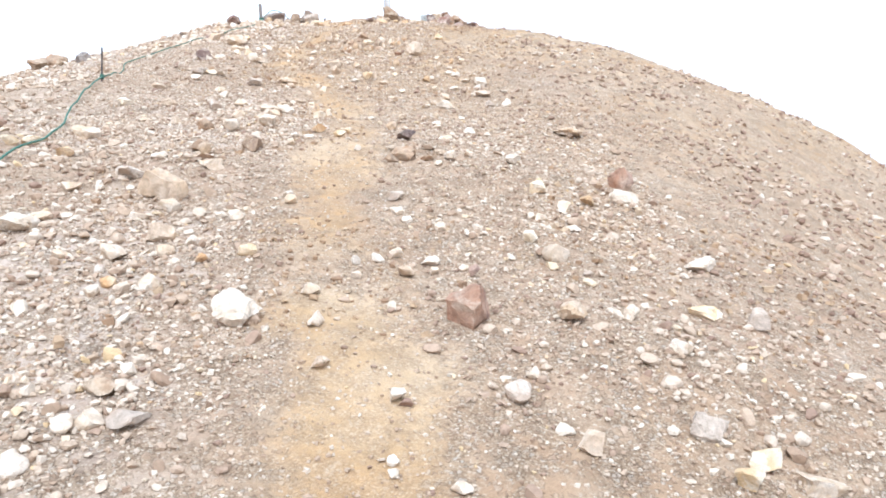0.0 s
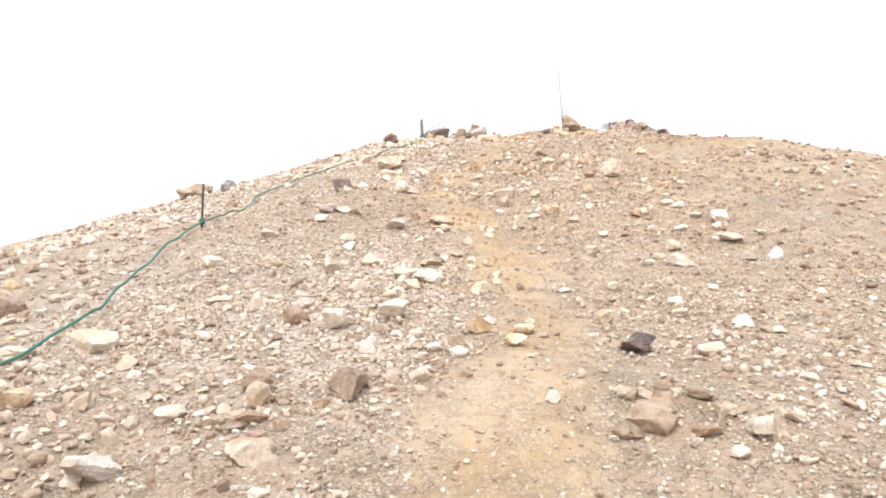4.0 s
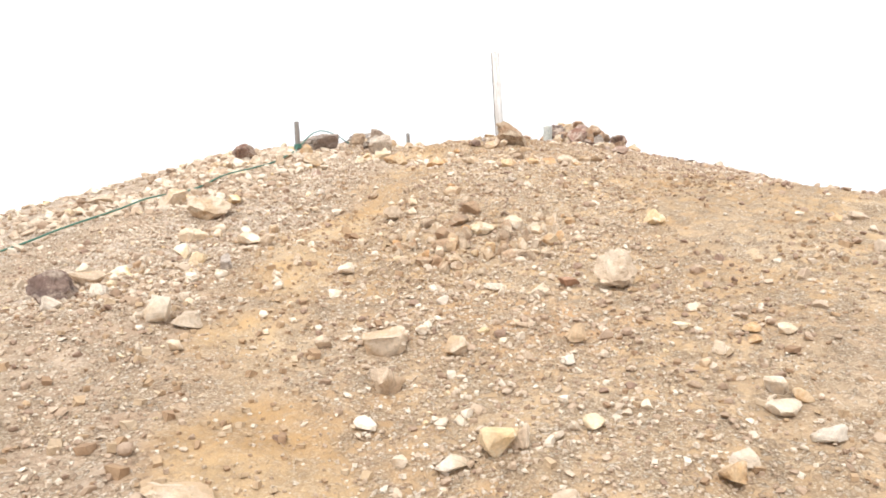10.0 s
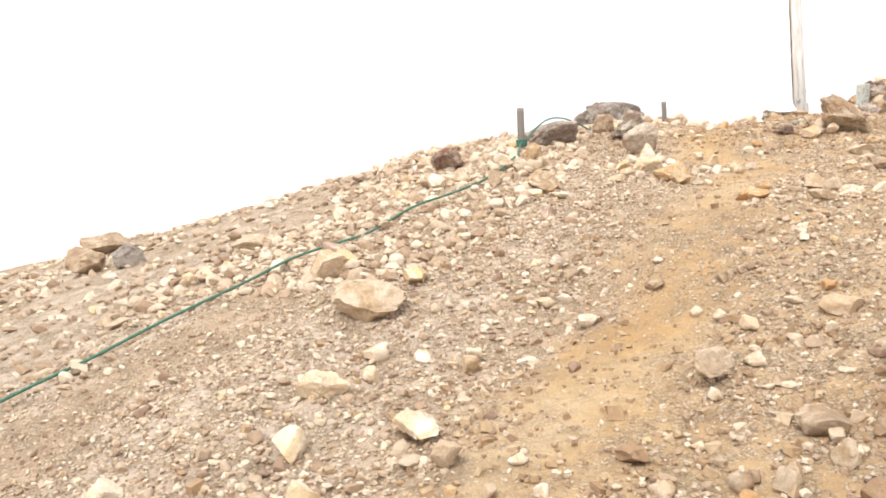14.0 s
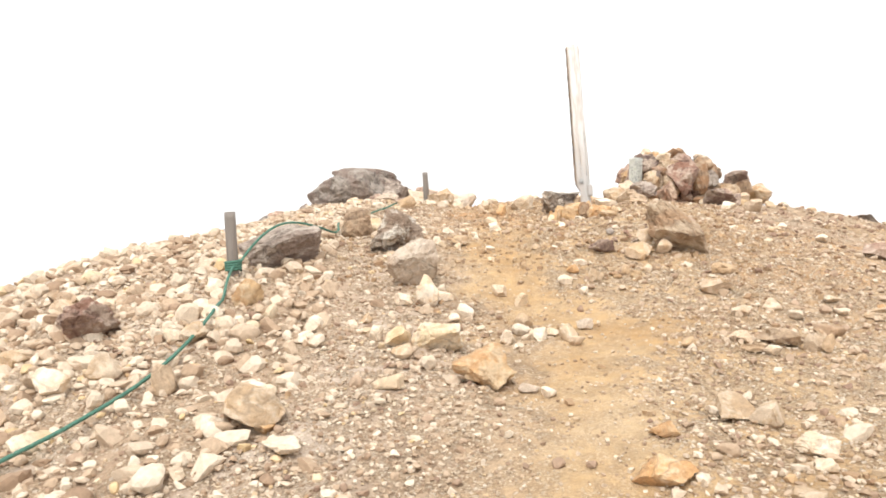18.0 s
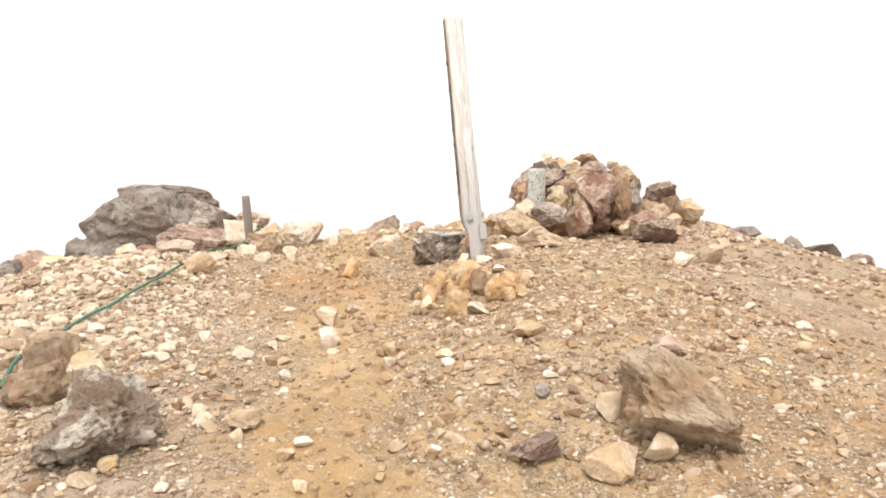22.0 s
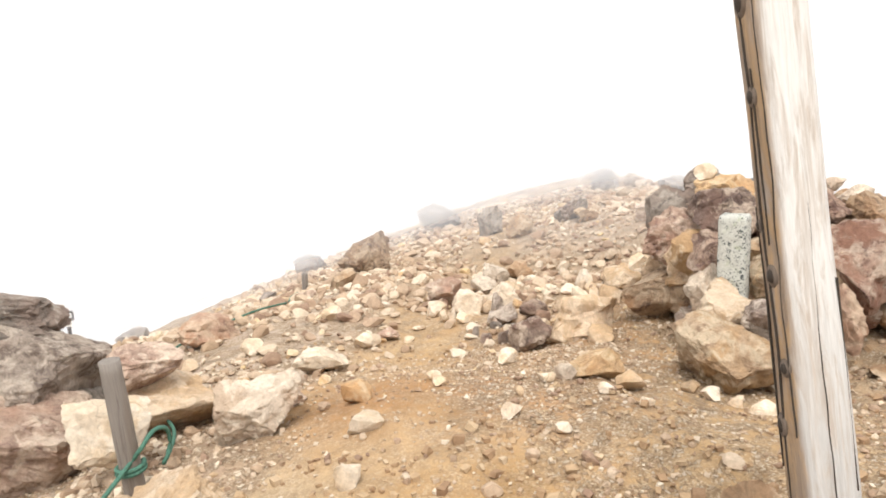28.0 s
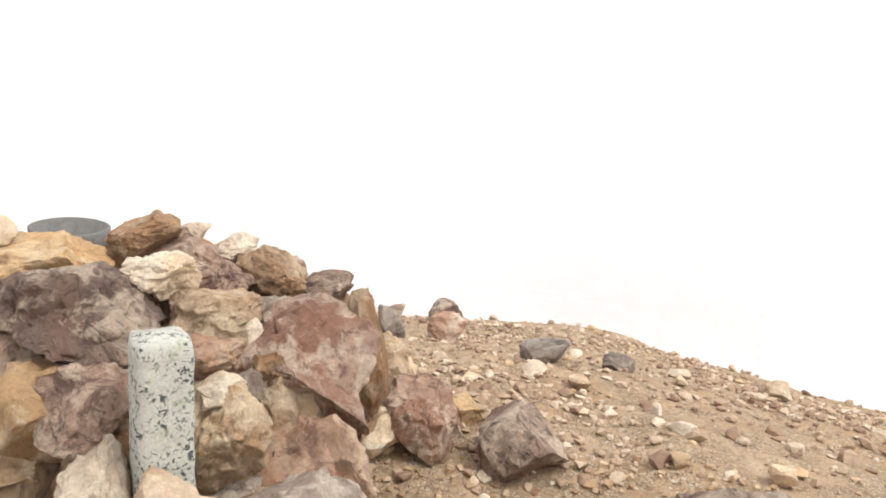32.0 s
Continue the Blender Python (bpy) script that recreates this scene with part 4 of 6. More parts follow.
rock("grey", 1.87, 12.74, 0.10, 0.05)
rock("tan", 0.91, 12.75, 0.081, 0.049)
rock("cream", 0.06, 12.77, 0.089, 0.045)
rock("cream", -0.67, 12.80, 0.128, 0.073)
rock("cream", -0.44, 12.80, 0.096, 0.064)
rock("cream", -0.19, 12.83, 0.091, 0.060)
rock("cream", 0.81, 12.88, 0.071, 0.053)
rock("cream", -2.37, 12.93, 0.153, 0.068)
rock("cream", 0.33, 13.02, 0.116, 0.066)
rock("brown", 0.97, 13.13, 0.067, 0.050)
rock("cream", -0.01, 13.16, 0.06, 0.05)
rock("brown", 0.65, 13.20, 0.091, 0.054)
rock("tan", -0.84, 13.25, 0.388, 0.181)
rock("cream", 0.10, 13.29, 0.112, 0.067)
rock("cream", 1.40, 13.41, 0.070, 0.043)
rock("tan", 1.14, 13.42, 0.084, 0.055)
rock("cream", 1.85, 13.46, 0.08, 0.04)
rock("cream", 0.68, 13.47, 0.073, 0.033)
rock("cream", 1.28, 13.50, 0.04, 0.04)
rock("cream", 0.22, 13.52, 0.074, 0.034)
rock("orange", 2.00, 13.55, 0.167, 0.085)
rock("yellow", -0.65, 13.57, 0.171, 0.084)
rock("cream", 1.42, 13.58, 0.06, 0.03)
rock("cream", -0.99, 13.68, 0.120, 0.060)
rock("cream", 1.46, 13.69, 0.071, 0.042)
rock("grey", 0.15, 13.70, 0.103, 0.057)
rock("yellow", 0.03, 13.75, 0.084, 0.049)
rock("tan", 2.63, 13.77, 0.10, 0.09)
rock("cream", -0.84, 13.80, 0.117, 0.057)
rock("tan", -1.28, 13.82, 0.275, 0.209)
rock("cream", -0.27, 13.90, 0.06, 0.04)
rock("tan", 2.67, 13.94, 0.16, 0.10)
rock("tan", 1.68, 14.18, 0.155, 0.063)
rock("cream", -0.97, 14.19, 0.104, 0.048)
rock("pink", -1.41, 14.25, 0.241, 0.148)
rock("cream", 1.90, 14.46, 0.08, 0.04)
rock("orange", 1.34, 14.48, 0.226, 0.082)
rock("pink", 0.04, 14.50, 0.119, 0.091)
rock("cream", 1.99, 14.63, 0.184, 0.063)
rock("orange", 1.48, 14.79, 0.117, 0.056)
rock("tan", 1.95, 14.88, 0.130, 0.081)
rock("tan", 1.85, 14.97, 0.165, 0.104)
rock("cream", 0.09, 15.01, 0.155, 0.059)
rock("tan", -2.37, 15.17, 0.345, 0.105)
rock("orange", 0.01, 15.18, 0.103, 0.042)
rock("cream", -0.19, 15.20, 0.125, 0.060)
rock("tan", -0.03, 15.24, 0.261, 0.163)
rock("cream", 1.20, 15.35, 0.067, 0.042)
rock("yellow", -0.92, 15.37, 0.154, 0.085)
rock("grey", 1.14, 15.44, 0.100, 0.039)
rock("cream", 0.52, 15.48, 0.143, 0.065)
rock("orange", 0.97, 15.53, 0.285, 0.185, lumps=0.2, level=5)
rock("cream", 2.36, 15.54, 0.097, 0.050)
rock("tan", -0.45, 15.65, 0.136, 0.124)
rock("cream", 0.72, 15.74, 0.078, 0.070)
rock("tan", 2.03, 15.75, 0.075, 0.048)
rock("brown", 2.55, 15.77, 0.262, 0.084)
rock("cream", 3.29, 15.78, 0.146, 0.083)
rock("cream", -0.97, 15.80, 0.18, 0.14)
rock("tan", -0.78, 15.88, 0.16, 0.11)
rock("tan", 0.62, 15.92, 0.112, 0.086)
rock("tan", 3.51, 15.97, 0.131, 0.112)
rock("brown", 2.96, 16.00, 0.167, 0.081)
rock("tan", 1.56, 16.06, 0.098, 0.050)
rock("yellow", 0.83, 16.05, 0.31, 0.14, lumps=0.12, level=5)
rock("yellow", 0.61, 16.04, 0.14, 0.10)
rock("dark", -4.14, 16.08, 0.37, 0.24)
rock("cream", 0.12, 16.12, 0.070, 0.036)
rock("cream", 1.54, 16.17, 0.109, 0.103)
rock("cream", 0.13, 16.20, 0.07, 0.04)
rock("tan", -0.45, 16.20, 0.173, 0.100)
rock("brown", -4.62, 16.22, 0.554, 0.255)
rock("cream", 1.41, 16.23, 0.102, 0.070)
rock("cream", 1.21, 16.23, 0.097, 0.076)
rock("cream", -0.54, 16.24, 0.096, 0.077)
rock("tan", 3.60, 16.25, 0.473, 0.074)
rock("cream", 0.50, 16.25, 0.090, 0.087)
rock("tan", 2.60, 16.28, 0.142, 0.064)
rock("cream", 2.97, 16.31, 0.102, 0.052)
rock("cream", 1.49, 16.32, 0.102, 0.043)
rock("tan", -1.34, 16.34, 0.20, 0.13)
rock("cream", 1.32, 16.36, 0.106, 0.058)
rock("cream", 3.27, 16.36, 0.130, 0.037)
rock("grey", 1.70, 16.37, 0.087, 0.063)
rock("rose", -0.99, 16.42, 0.34, 0.22, lumps=0.2, level=5)
rock("tan", 1.36, 16.49, 0.119, 0.083)
rock("tan", 2.93, 16.53, 0.143, 0.067)
rock("cream", 3.38, 16.57, 0.126, 0.050)
rock("cream", 0.38, 16.60, 0.069, 0.047)
rock("tan", 0.47, 16.68, 0.084, 0.060)
rock("cream", 0.98, 16.69, 0.088, 0.055)
rock("cream", 1.07, 16.76, 0.118, 0.105)
rock("tan", 2.74, 16.82, 0.246, 0.084)
rock("cream", 4.09, 16.87, 0.128, 0.051)
rock("orange", -0.25, 16.88, 0.194, 0.154)
rock("cream", 1.46, 16.96, 0.101, 0.086)
rock("cream", 1.89, 17.02, 0.079, 0.054)
rock("cream", 0.71, 17.02, 0.127, 0.078)
rock("tan", -1.32, 17.02, 0.22, 0.11)
rock("cream", 0.97, 17.11, 0.156, 0.062)
rock("tan", 2.94, 17.12, 0.179, 0.076)
rock("tan", 1.37, 17.17, 0.106, 0.077)
rock("tan", 2.04, 17.18, 0.121, 0.084)
rock("cream", 1.84, 17.22, 0.099, 0.065)
rock("cream", 0.99, 17.26, 0.097, 0.064)
rock("brown", -1.48, 17.33, 0.11, 0.09)
rock("orange", 1.94, 17.38, 0.092, 0.059)
rock("cream", 2.01, 17.46, 0.100, 0.060)
rock("tan", 2.49, 17.51, 0.209, 0.124)
rock("tan", 2.67, 17.52, 0.129, 0.110)
rock("brown", -5.29, 17.54, 0.651, 0.249)
rock("grey", -2.19, 17.55, 0.19, 0.07)
rock("purple", 2.24, 17.66, 0.188, 0.089)
rock("pink", 4.55, 17.69, 0.240, 0.122)
rock("cream", 1.92, 17.79, 0.046, 0.032)
rock("tan", 2.65, 17.80, 0.138, 0.097)
rock("cream", 1.44, 17.83, 0.058, 0.039)
rock("grey", -2.39, 17.85, 0.188, 0.080)
rock("tan", 1.80, 17.89, 0.077, 0.037)
rock("tan", 3.75, 17.97, 0.08, 0.04)
rock("dark", 2.43, 18.00, 0.07, 0.05)
rock("cream", 4.26, 18.00, 0.108, 0.067)
rock("tan", 1.41, 18.01, 0.079, 0.056)
rock("cream", 3.52, 18.01, 0.05, 0.03)
rock("tan", 0.72, 18.06, 0.112, 0.046)
rock("cream", 1.49, 18.07, 0.089, 0.038)
rock("yellow", 0.80, 18.10, 0.077, 0.050)
rock("tan", 2.29, 18.18, 0.07, 0.02)
rock("cream", 1.24, 18.19, 0.055, 0.059)
rock("pink", 3.17, 18.24, 0.164, 0.063)
rock("tan", 1.28, 18.29, 0.156, 0.072)
rock("tan", 3.98, 18.30, 0.099, 0.055)
rock("cream", 3.62, 18.30, 0.05, 0.03)
rock("tan", 2.24, 18.37, 0.066, 0.031)
rock("tan", 3.69, 18.38, 0.066, 0.036)
rock("cream", 1.10, 18.42, 0.064, 0.054)
rock("cream", 2.17, 18.46, 0.08, 0.04)
rock("tan", 2.61, 18.55, 0.191, 0.065)
rock("yellow", 2.19, 18.56, 0.085, 0.043)
rock("cream", 1.46, 18.56, 0.05, 0.04)
rock("cream", 1.94, 18.58, 0.07, 0.07)
rock("cream", 4.29, 18.63, 0.095, 0.052)
rock("tan", 3.13, 18.64, 0.112, 0.030)
rock("tan", 2.94, 18.66, 0.057, 0.048)
rock("tan", 1.98, 18.72, 0.076, 0.078)
rock("tan", 2.64, 18.74, 0.094, 0.044)
rock("cream", 1.48, 18.77, 0.061, 0.045)
rock("tan", 3.47, 18.97, 0.067, 0.035)
rock("brown", 2.93, 18.99, 0.09, 0.04)
rock("yellow", 0.61, 19.00, 0.245, 0.135)
rock("cream", 1.06, 19.00, 0.066, 0.041)
rock("brown", 0.47, 19.02, 0.233, 0.222)
rock("cream", 1.75, 19.06, 0.067, 0.030)
rock("tan", 1.21, 19.06, 0.063, 0.042)
rock("tan", 1.50, 19.09, 0.081, 0.038)
rock("cream", 1.31, 19.26, 0.123, 0.060)
rock("cream", 1.77, 19.35, 0.13, 0.11)
rock("cream", 0.93, 19.35, 0.098, 0.058)
rock("cream", 1.48, 19.40, 0.074, 0.042)
rock("cream", 1.82, 19.50, 0.076, 0.039)
rock("cream", 1.54, 19.51, 0.086, 0.030)
rock("cream", 2.70, 19.56, 0.167, 0.064)
rock("orange", 2.95, 19.65, 0.09, 0.10)
rock("cream", 1.12, 19.74, 0.108, 0.055)
rock("tan", 2.38, 19.74, 0.07, 0.09)
rock("cream", 1.82, 19.78, 0.141, 0.106)
rock("orange", 3.09, 19.80, 0.10, 0.08)
rock("yellow", 2.46, 19.82, 0.09, 0.09)
rock("cream", 1.10, 19.95, 0.097, 0.073)
rock("grey", 2.02, 20.05, 0.105, 0.060)
rock("orange", 2.54, 20.07, 0.11, 0.07)
rock("cream", 2.94, 20.12, 0.09, 0.05)
rock("cream", 1.66, 20.22, 0.08, 0.04)
rock("orange", 2.72, 20.22, 0.11, 0.10)
rock("tan", 3.30, 20.22, 0.14, 0.09)
rock("cream", 1.41, 20.23, 0.05, 0.04)
rock("cream", 1.24, 20.26, 0.05, 0.04)
rock("cream", 4.64, 20.30, 0.191, 0.110)
rock("tan", 7.57, 20.57, 0.213, 0.134)
rock("tan", -0.06, 20.62, 0.16, 0.08)
rock("cream", 3.25, 20.62, 0.106, 0.051)
rock("tan", 5.16, 20.64, 0.280, 0.158)
rock("cream", 3.26, 20.97, 0.125, 0.072)
rock("cream", 0.77, 21.03, 0.185, 0.118)
rock("orange", 2.22, 21.06, 0.162, 0.137)
rock("yellow", 3.14, 21.08, 0.106, 0.086)
rock("cream", 7.72, 21.14, 0.157, 0.080)
rock("tan", 1.07, 21.15, 0.257, 0.159)
rock("tan", 1.99, 21.17, 0.094, 0.100)
rock("cream", 3.54, 21.18, 0.272, 0.115)
rock("cream", 5.68, 21.19, 0.135, 0.085)
rock("cream", 7.32, 21.23, 0.10, 0.06)
rock("cream", 2.07, 21.26, 0.073, 0.054)
rock("tan", 3.97, 21.42, 0.346, 0.169)
rock("cream", 1.57, 21.46, 0.126, 0.073)
rock("cream", 6.06, 21.49, 0.107, 0.050)
rock("purple", 5.15, 21.56, 0.45, 0.22)
rock("dark", 7.62, 21.57, 0.30, 0.12)
rock("tan", 5.71, 21.58, 0.121, 0.062)
rock("tan", 1.21, 21.58, 0.183, 0.089)
rock("cream", 1.81, 21.60, 0.089, 0.067)
rock("tan", 1.90, 21.61, 0.095, 0.063)
rock("cream", 6.32, 21.78, 0.096, 0.048)
rock("cream", 8.34, 21.78, 0.17, 0.06)
rock("grey", 0.92, 21.86, 0.310, 0.168)
rock("tan", 6.72, 21.88, 0.142, 0.079)
rock("cream", 5.31, 21.89, 0.07, 0.03)
rock("dark", 7.59, 22.04, 0.36, 0.17)
rock("cream", 1.84, 22.04, 0.140, 0.084)
rock("cream", 1.47, 22.09, 0.177, 0.110)
rock("cream", 6.84, 22.13, 0.138, 0.069)
rock("purple", 5.66, 22.21, 0.372, 0.257)
rock("cream", 0.50, 22.22, 0.188, 0.133)
rock("cream", 5.61, 22.35, 0.079, 0.047)
rock("cream", 5.46, 22.35, 0.06, 0.05)
rock("tan", 5.54, 22.40, 0.06, 0.05)
rock("cream", 3.16, 22.45, 0.071, 0.043)
rock("cream", 4.18, 22.45, 0.13, 0.06)
rock("orange", 6.03, 22.45, 0.206, 0.131)
rock("tan", 6.52, 22.47, 0.10, 0.04)
rock("cream", 3.60, 22.51, 0.08, 0.04)
rock("cream", 5.69, 22.56, 0.118, 0.072)
rock("tan", 4.15, 22.58, 0.08, 0.05)
rock("cream", 2.32, 22.60, 0.120, 0.102)
rock("brown", 5.22, 22.64, 0.21, 0.11)
rock("cream", 4.10, 22.68, 0.10, 0.06)
rock("cream", 3.04, 22.69, 0.104, 0.059)
rock("cream", 5.80, 22.70, 0.388, 0.165)
rock("cream", 3.54, 22.72, 0.071, 0.040)
rock("tan", 6.18, 22.77, 0.241, 0.159)
rock("tan", 3.71, 22.77, 0.165, 0.095)
rock("tan", 4.06, 22.79, 0.12, 0.07)
rock("yellow", 5.67, 22.80, 0.259, 0.180)
rock("purple", 10.00, 22.85, 0.42, 0.24)
rock("cream", 4.65, 22.87, 0.182, 0.088)
rock("tan", 6.91, 22.92, 0.19, 0.13)
rock("cream", 2.49, 22.96, 0.154, 0.086)
rock("cream", 3.39, 23.01, 0.094, 0.051)
rock("grey", 3.52, 23.02, 0.127, 0.086)
rock("cream", 4.47, 23.02, 0.120, 0.067)
rock("orange", 3.70, 23.03, 0.314, 0.167)
rock("dark", 8.18, 23.13, 0.27, 0.23)
rock("tan", 4.42, 23.21, 0.184, 0.104)
rock("cream", 2.94, 23.26, 0.085, 0.042)
rock("tan", 3.82, 23.27, 0.17, 0.09)
rock("yellow", -0.18, 23.37, 0.513, 0.332)
rock("orange", 2.56, 23.37, 0.159, 0.127)
rock("cream", 2.97, 23.38, 0.09, 0.05)
rock("cream", 4.52, 23.41, 0.071, 0.080)
rock("tan", 4.71, 23.42, 0.221, 0.167)
rock("cream", 3.54, 23.69, 0.119, 0.086)
rock("tan", 4.29, 23.87, 0.196, 0.125)
rock("yellow", 2.56, 23.99, 0.099, 0.055)
rock("dark", -0.72, 23.99, 0.375, 0.319)
rock("tan", 4.32, 24.12, 0.591, 0.262)
rock("purple", 3.94, 24.16, 0.319, 0.229)
rock("cream", 0.12, 24.18, 0.212, 0.157)
rock("cream", 3.49, 24.31, 0.121, 0.058)
rock("cream", 2.63, 24.42, 0.339, 0.151)
rock("tan", 4.80, 24.53, 0.180, 0.127)
rock("cream", 2.28, 24.54, 0.09, 0.05)
rock("cream", 0.11, 24.61, 0.18, 0.15)
rock("tan", 4.74, 24.65, 0.152, 0.103)
rock("purple", 4.27, 24.73, 0.204, 0.148)
rock("ash", 4.06, 24.76, 0.228, 0.145)
rock("tan", 5.11, 24.80, 0.360, 0.167)
rock("cream", 3.03, 24.84, 0.212, 0.099)
rock("cream", 3.35, 24.84, 0.082, 0.051)
rock("pink", 3.23, 24.99, 0.194, 0.080)
rock("yellow", 3.85, 25.03, 0.118, 0.070)
rock("tan", 4.98, 25.08, 0.135, 0.057)
rock("cream", 2.32, 25.09, 0.161, 0.112)
rock("cream", 3.52, 25.11, 0.088, 0.040)
rock("orange", 4.35, 25.15, 0.115, 0.081)
rock("cream", 3.99, 25.24, 0.296, 0.185)
rock("cream", 5.03, 25.26, 0.157, 0.119)
rock("cream", 4.33, 25.31, 0.326, 0.208)
rock("cream", 5.63, 25.31, 0.265, 0.161)
rock("cream", 3.76, 25.36, 0.156, 0.117)
rock("cream", 4.73, 25.47, 0.098, 0.048)
rock("cream", 2.99, 25.50, 0.183, 0.104)
rock("pink", 3.91, 25.54, 0.340, 0.235)
rock("dark", 9.54, 25.67, 0.48, 0.19)
rock("tan", 5.74, 25.77, 0.29, 0.13)
rock("grey", 4.42, 25.84, 0.258, 0.156)
rock("red", 2.09, 25.91, 0.464, 0.215)
rock("grey", 4.71, 26.33, 0.321, 0.205)
rock("brown", 5.36, 27.06, 0.34, 0.17)
rock("brown", 3.51, 27.27, 0.29, 0.19)
rock("pink", 3.13, 27.27, 0.20, 0.11)
rock("dark", 3.62, 32.81, 0.30, 0.15)
rock("grey", 11.15, 33.83, 0.47, 0.32)
rock("dark", 1.50, 35.69, 0.71, 0.28)
rock("dark", 5.29, 36.39, 0.36, 0.25)


def small_stones():
    """The smallest chips of the slope, joined."""
    kinds = sorted({k for _, _, k in SMALL})
    me = bpy.data.meshes.new("stones")
    starts = np.cumsum([0] + [len(v) for v, _, _ in SMALL])
    fill(me, np.concatenate([v for v, _, _ in SMALL]), np.concatenate([f + s for (_, f, _), s in zip(SMALL, starts)]), True)
    for k in kinds:
        me.materials.append(ROCK[k])
    me.polygons.foreach_set("material_index", np.concatenate([np.full(len(f), kinds.index(k)) for _, f, k in SMALL]))
    tagged(new("stones", me), "small cream, tan and brown stone chips lying on the slope", "stones", kind="stuff")


small_stones()

# ---- large rocks beside the rope and round the tall pole ----
BESIDE = dict(where="beside the green rope", group="large rocks by the rope")
rock("ash", -0.08, 17.92, 0.66, 0.34, d=0.46, turn=8, level=6, lumps=0.14, keen=0.48, lean=(0, -8), **BESIDE)
rock("black", 0.73, 18.22, 0.46, 0.31, d=0.38, turn=-10, level=6, lumps=0.3, keen=0.45, **BESIDE)
rock("brown", 0.46, 18.74, 0.26, 0.21, d=0.2, level=5, **BESIDE)
rock("grey", 0.85, 17.36, 0.39, 0.31, d=0.28, turn=24, level=5, lumps=0.12, seed=412, lean=(8, -18), **BESIDE)
rock("brown", 2.86, 17.55, 0.70, 0.29, d=0.34, turn=-12, level=6, lumps=0.22, keen=0.46, lean=(0, 36), sunk=0.3, z=4.9, seed=421, where="leaning on ochre soil", group="large rocks near the pole")
NEAR = dict(where="near the wooden pole", group="large rocks near the pole")
rock("black", 3.03, 21.58, 0.52, 0.33, d=0.38, turn=6, level=6, lumps=0.26, keen=0.45, seed=2418647, **NEAR)
rock("cream", 2.66, 21.9, 0.27, 0.22, d=0.22, turn=10, level=5, **NEAR)
rock("tan", 1.64, 22.46, 0.40, 0.3, d=0.32, level=6, lumps=0.2, seed=77, turn=-20, **NEAR)
rock("grey", 2.1, 23.45, 0.48, 0.33, d=0.36, level=6, lumps=0.14, turn=14, **NEAR)
rock("cream", 1.46, 23.36, 0.38, 0.27, d=0.28, lumps=0.12, z=5.44, level=5, where="set behind a grey stake", group="large rocks near the pole")
rock("tan", 1.7, 23.95, 0.6, 0.3, d=0.5, z=5.26, level=5, where="behind a grey stake", group="large rocks near the pole")
rock("pink", 1.66, 23.9, 0.40, 0.18, d=0.34, z=5.56, turn=4, level=5, keen=0.42, where="atop a brown rock", group="large rocks near the pole")
rock("orange", 2.05, 23.8, 0.16, 0.22, d=0.14, level=5, lean=(0, 20), where="propped against a dark rock", group="large rocks near the pole")
rock("pink", 2.3, 23.75, 0.2, 0.1, d=0.2, level=5, where="lying behind a grey stake", group="large rocks near the pole")
rock("umber", 4.05, 28.4, 0.84, 0.50, d=0.55, z=5.18, level=6, lumps=0.2, keen=0.42, cuts=11, seed=913, where="on the far slope", group="dark boulders on the far slope")
FAR = dict(where="on the far slope", group="dark boulders on the far slope")
rock("dark", 10.86, 33.6, 0.7, 0.5, level=5, **FAR)
rock("brown", 11.6, 33.7, 0.5, 0.3, level=5, **FAR)
rock("dark", 12.9, 33.9, 0.75, 0.42, level=5, **FAR)
rock("dark", 6.2, 29.4, 0.38, 0.38, level=5, **FAR)
rock("brown", 6.3, 28.85, 0.4, 0.28, level=5, **FAR)
rock("dark", 7.2, 29.0, 0.46, 0.32, level=5, **FAR)
rock("brown", 7.22, 28.62, 0.36, 0.2, level=5, **FAR)
rock("pink", 7.37, 27.56, 0.3, 0.24, level=5, **FAR)
rock("dark", 7.4, 34.5, 0.95, 0.5, level=5, **FAR)
rock("dark", 4.8, 35.2, 0.8, 0.45, level=5, **FAR)
rock("dark", 8.0, 36.4, 0.9, 0.5, level=5, **FAR)
rock("brown", 3.47, 21.75, 0.2, 0.16, level=4, **NEAR)
rock("grey", 8.8, 23.25, 0.34, 0.26, level=5, where="on the brow beyond the cairn", group="dark boulders on the far slope")
rock("pink", 8.83, 22.78, 0.36, 0.25, level=5, where="on the brow beyond the cairn", group="dark boulders on the far slope")


# ---- knots of split bedrock standing out of the soil ----
def outcrop(x, y, reach, count, kinds, tall=0.1, size=1.0, where="in a knot of split bedrock", group="split bedrock"):
    """Upright angular flakes and chunks, crowded round a middle."""
    rng = np.random.default_rng(int(x * 100) + int(y * 1000) * 3)
    for k in range(count):
        r, a = reach * math.sqrt(rng.uniform(0, 1)), rng.uniform(0, 6.283)
        px, py = x + r * math.cos(a), y + 0.8 * r * math.sin(a)
        w = size * rng.uniform(0.06, 0.15) * (1.25 - 0.5 * r / reach)
        h = tall * rng.uniform(0.5, 1.3) * (1.2 - 0.6 * r / reach)
        rock(kinds[int(rng.integers(len(kinds)))], px, py, w, h, d=w * rng.uniform(0.6, 1.0), turn=rng.uniform(-60, 60), level=4 if w > 0.1 else 3, keen=0.5, lumps=0.16, sunk=0.35, lean=(rng.uniform(-14, 14), rng.uniform(-16, 16)), where=where, group=group)


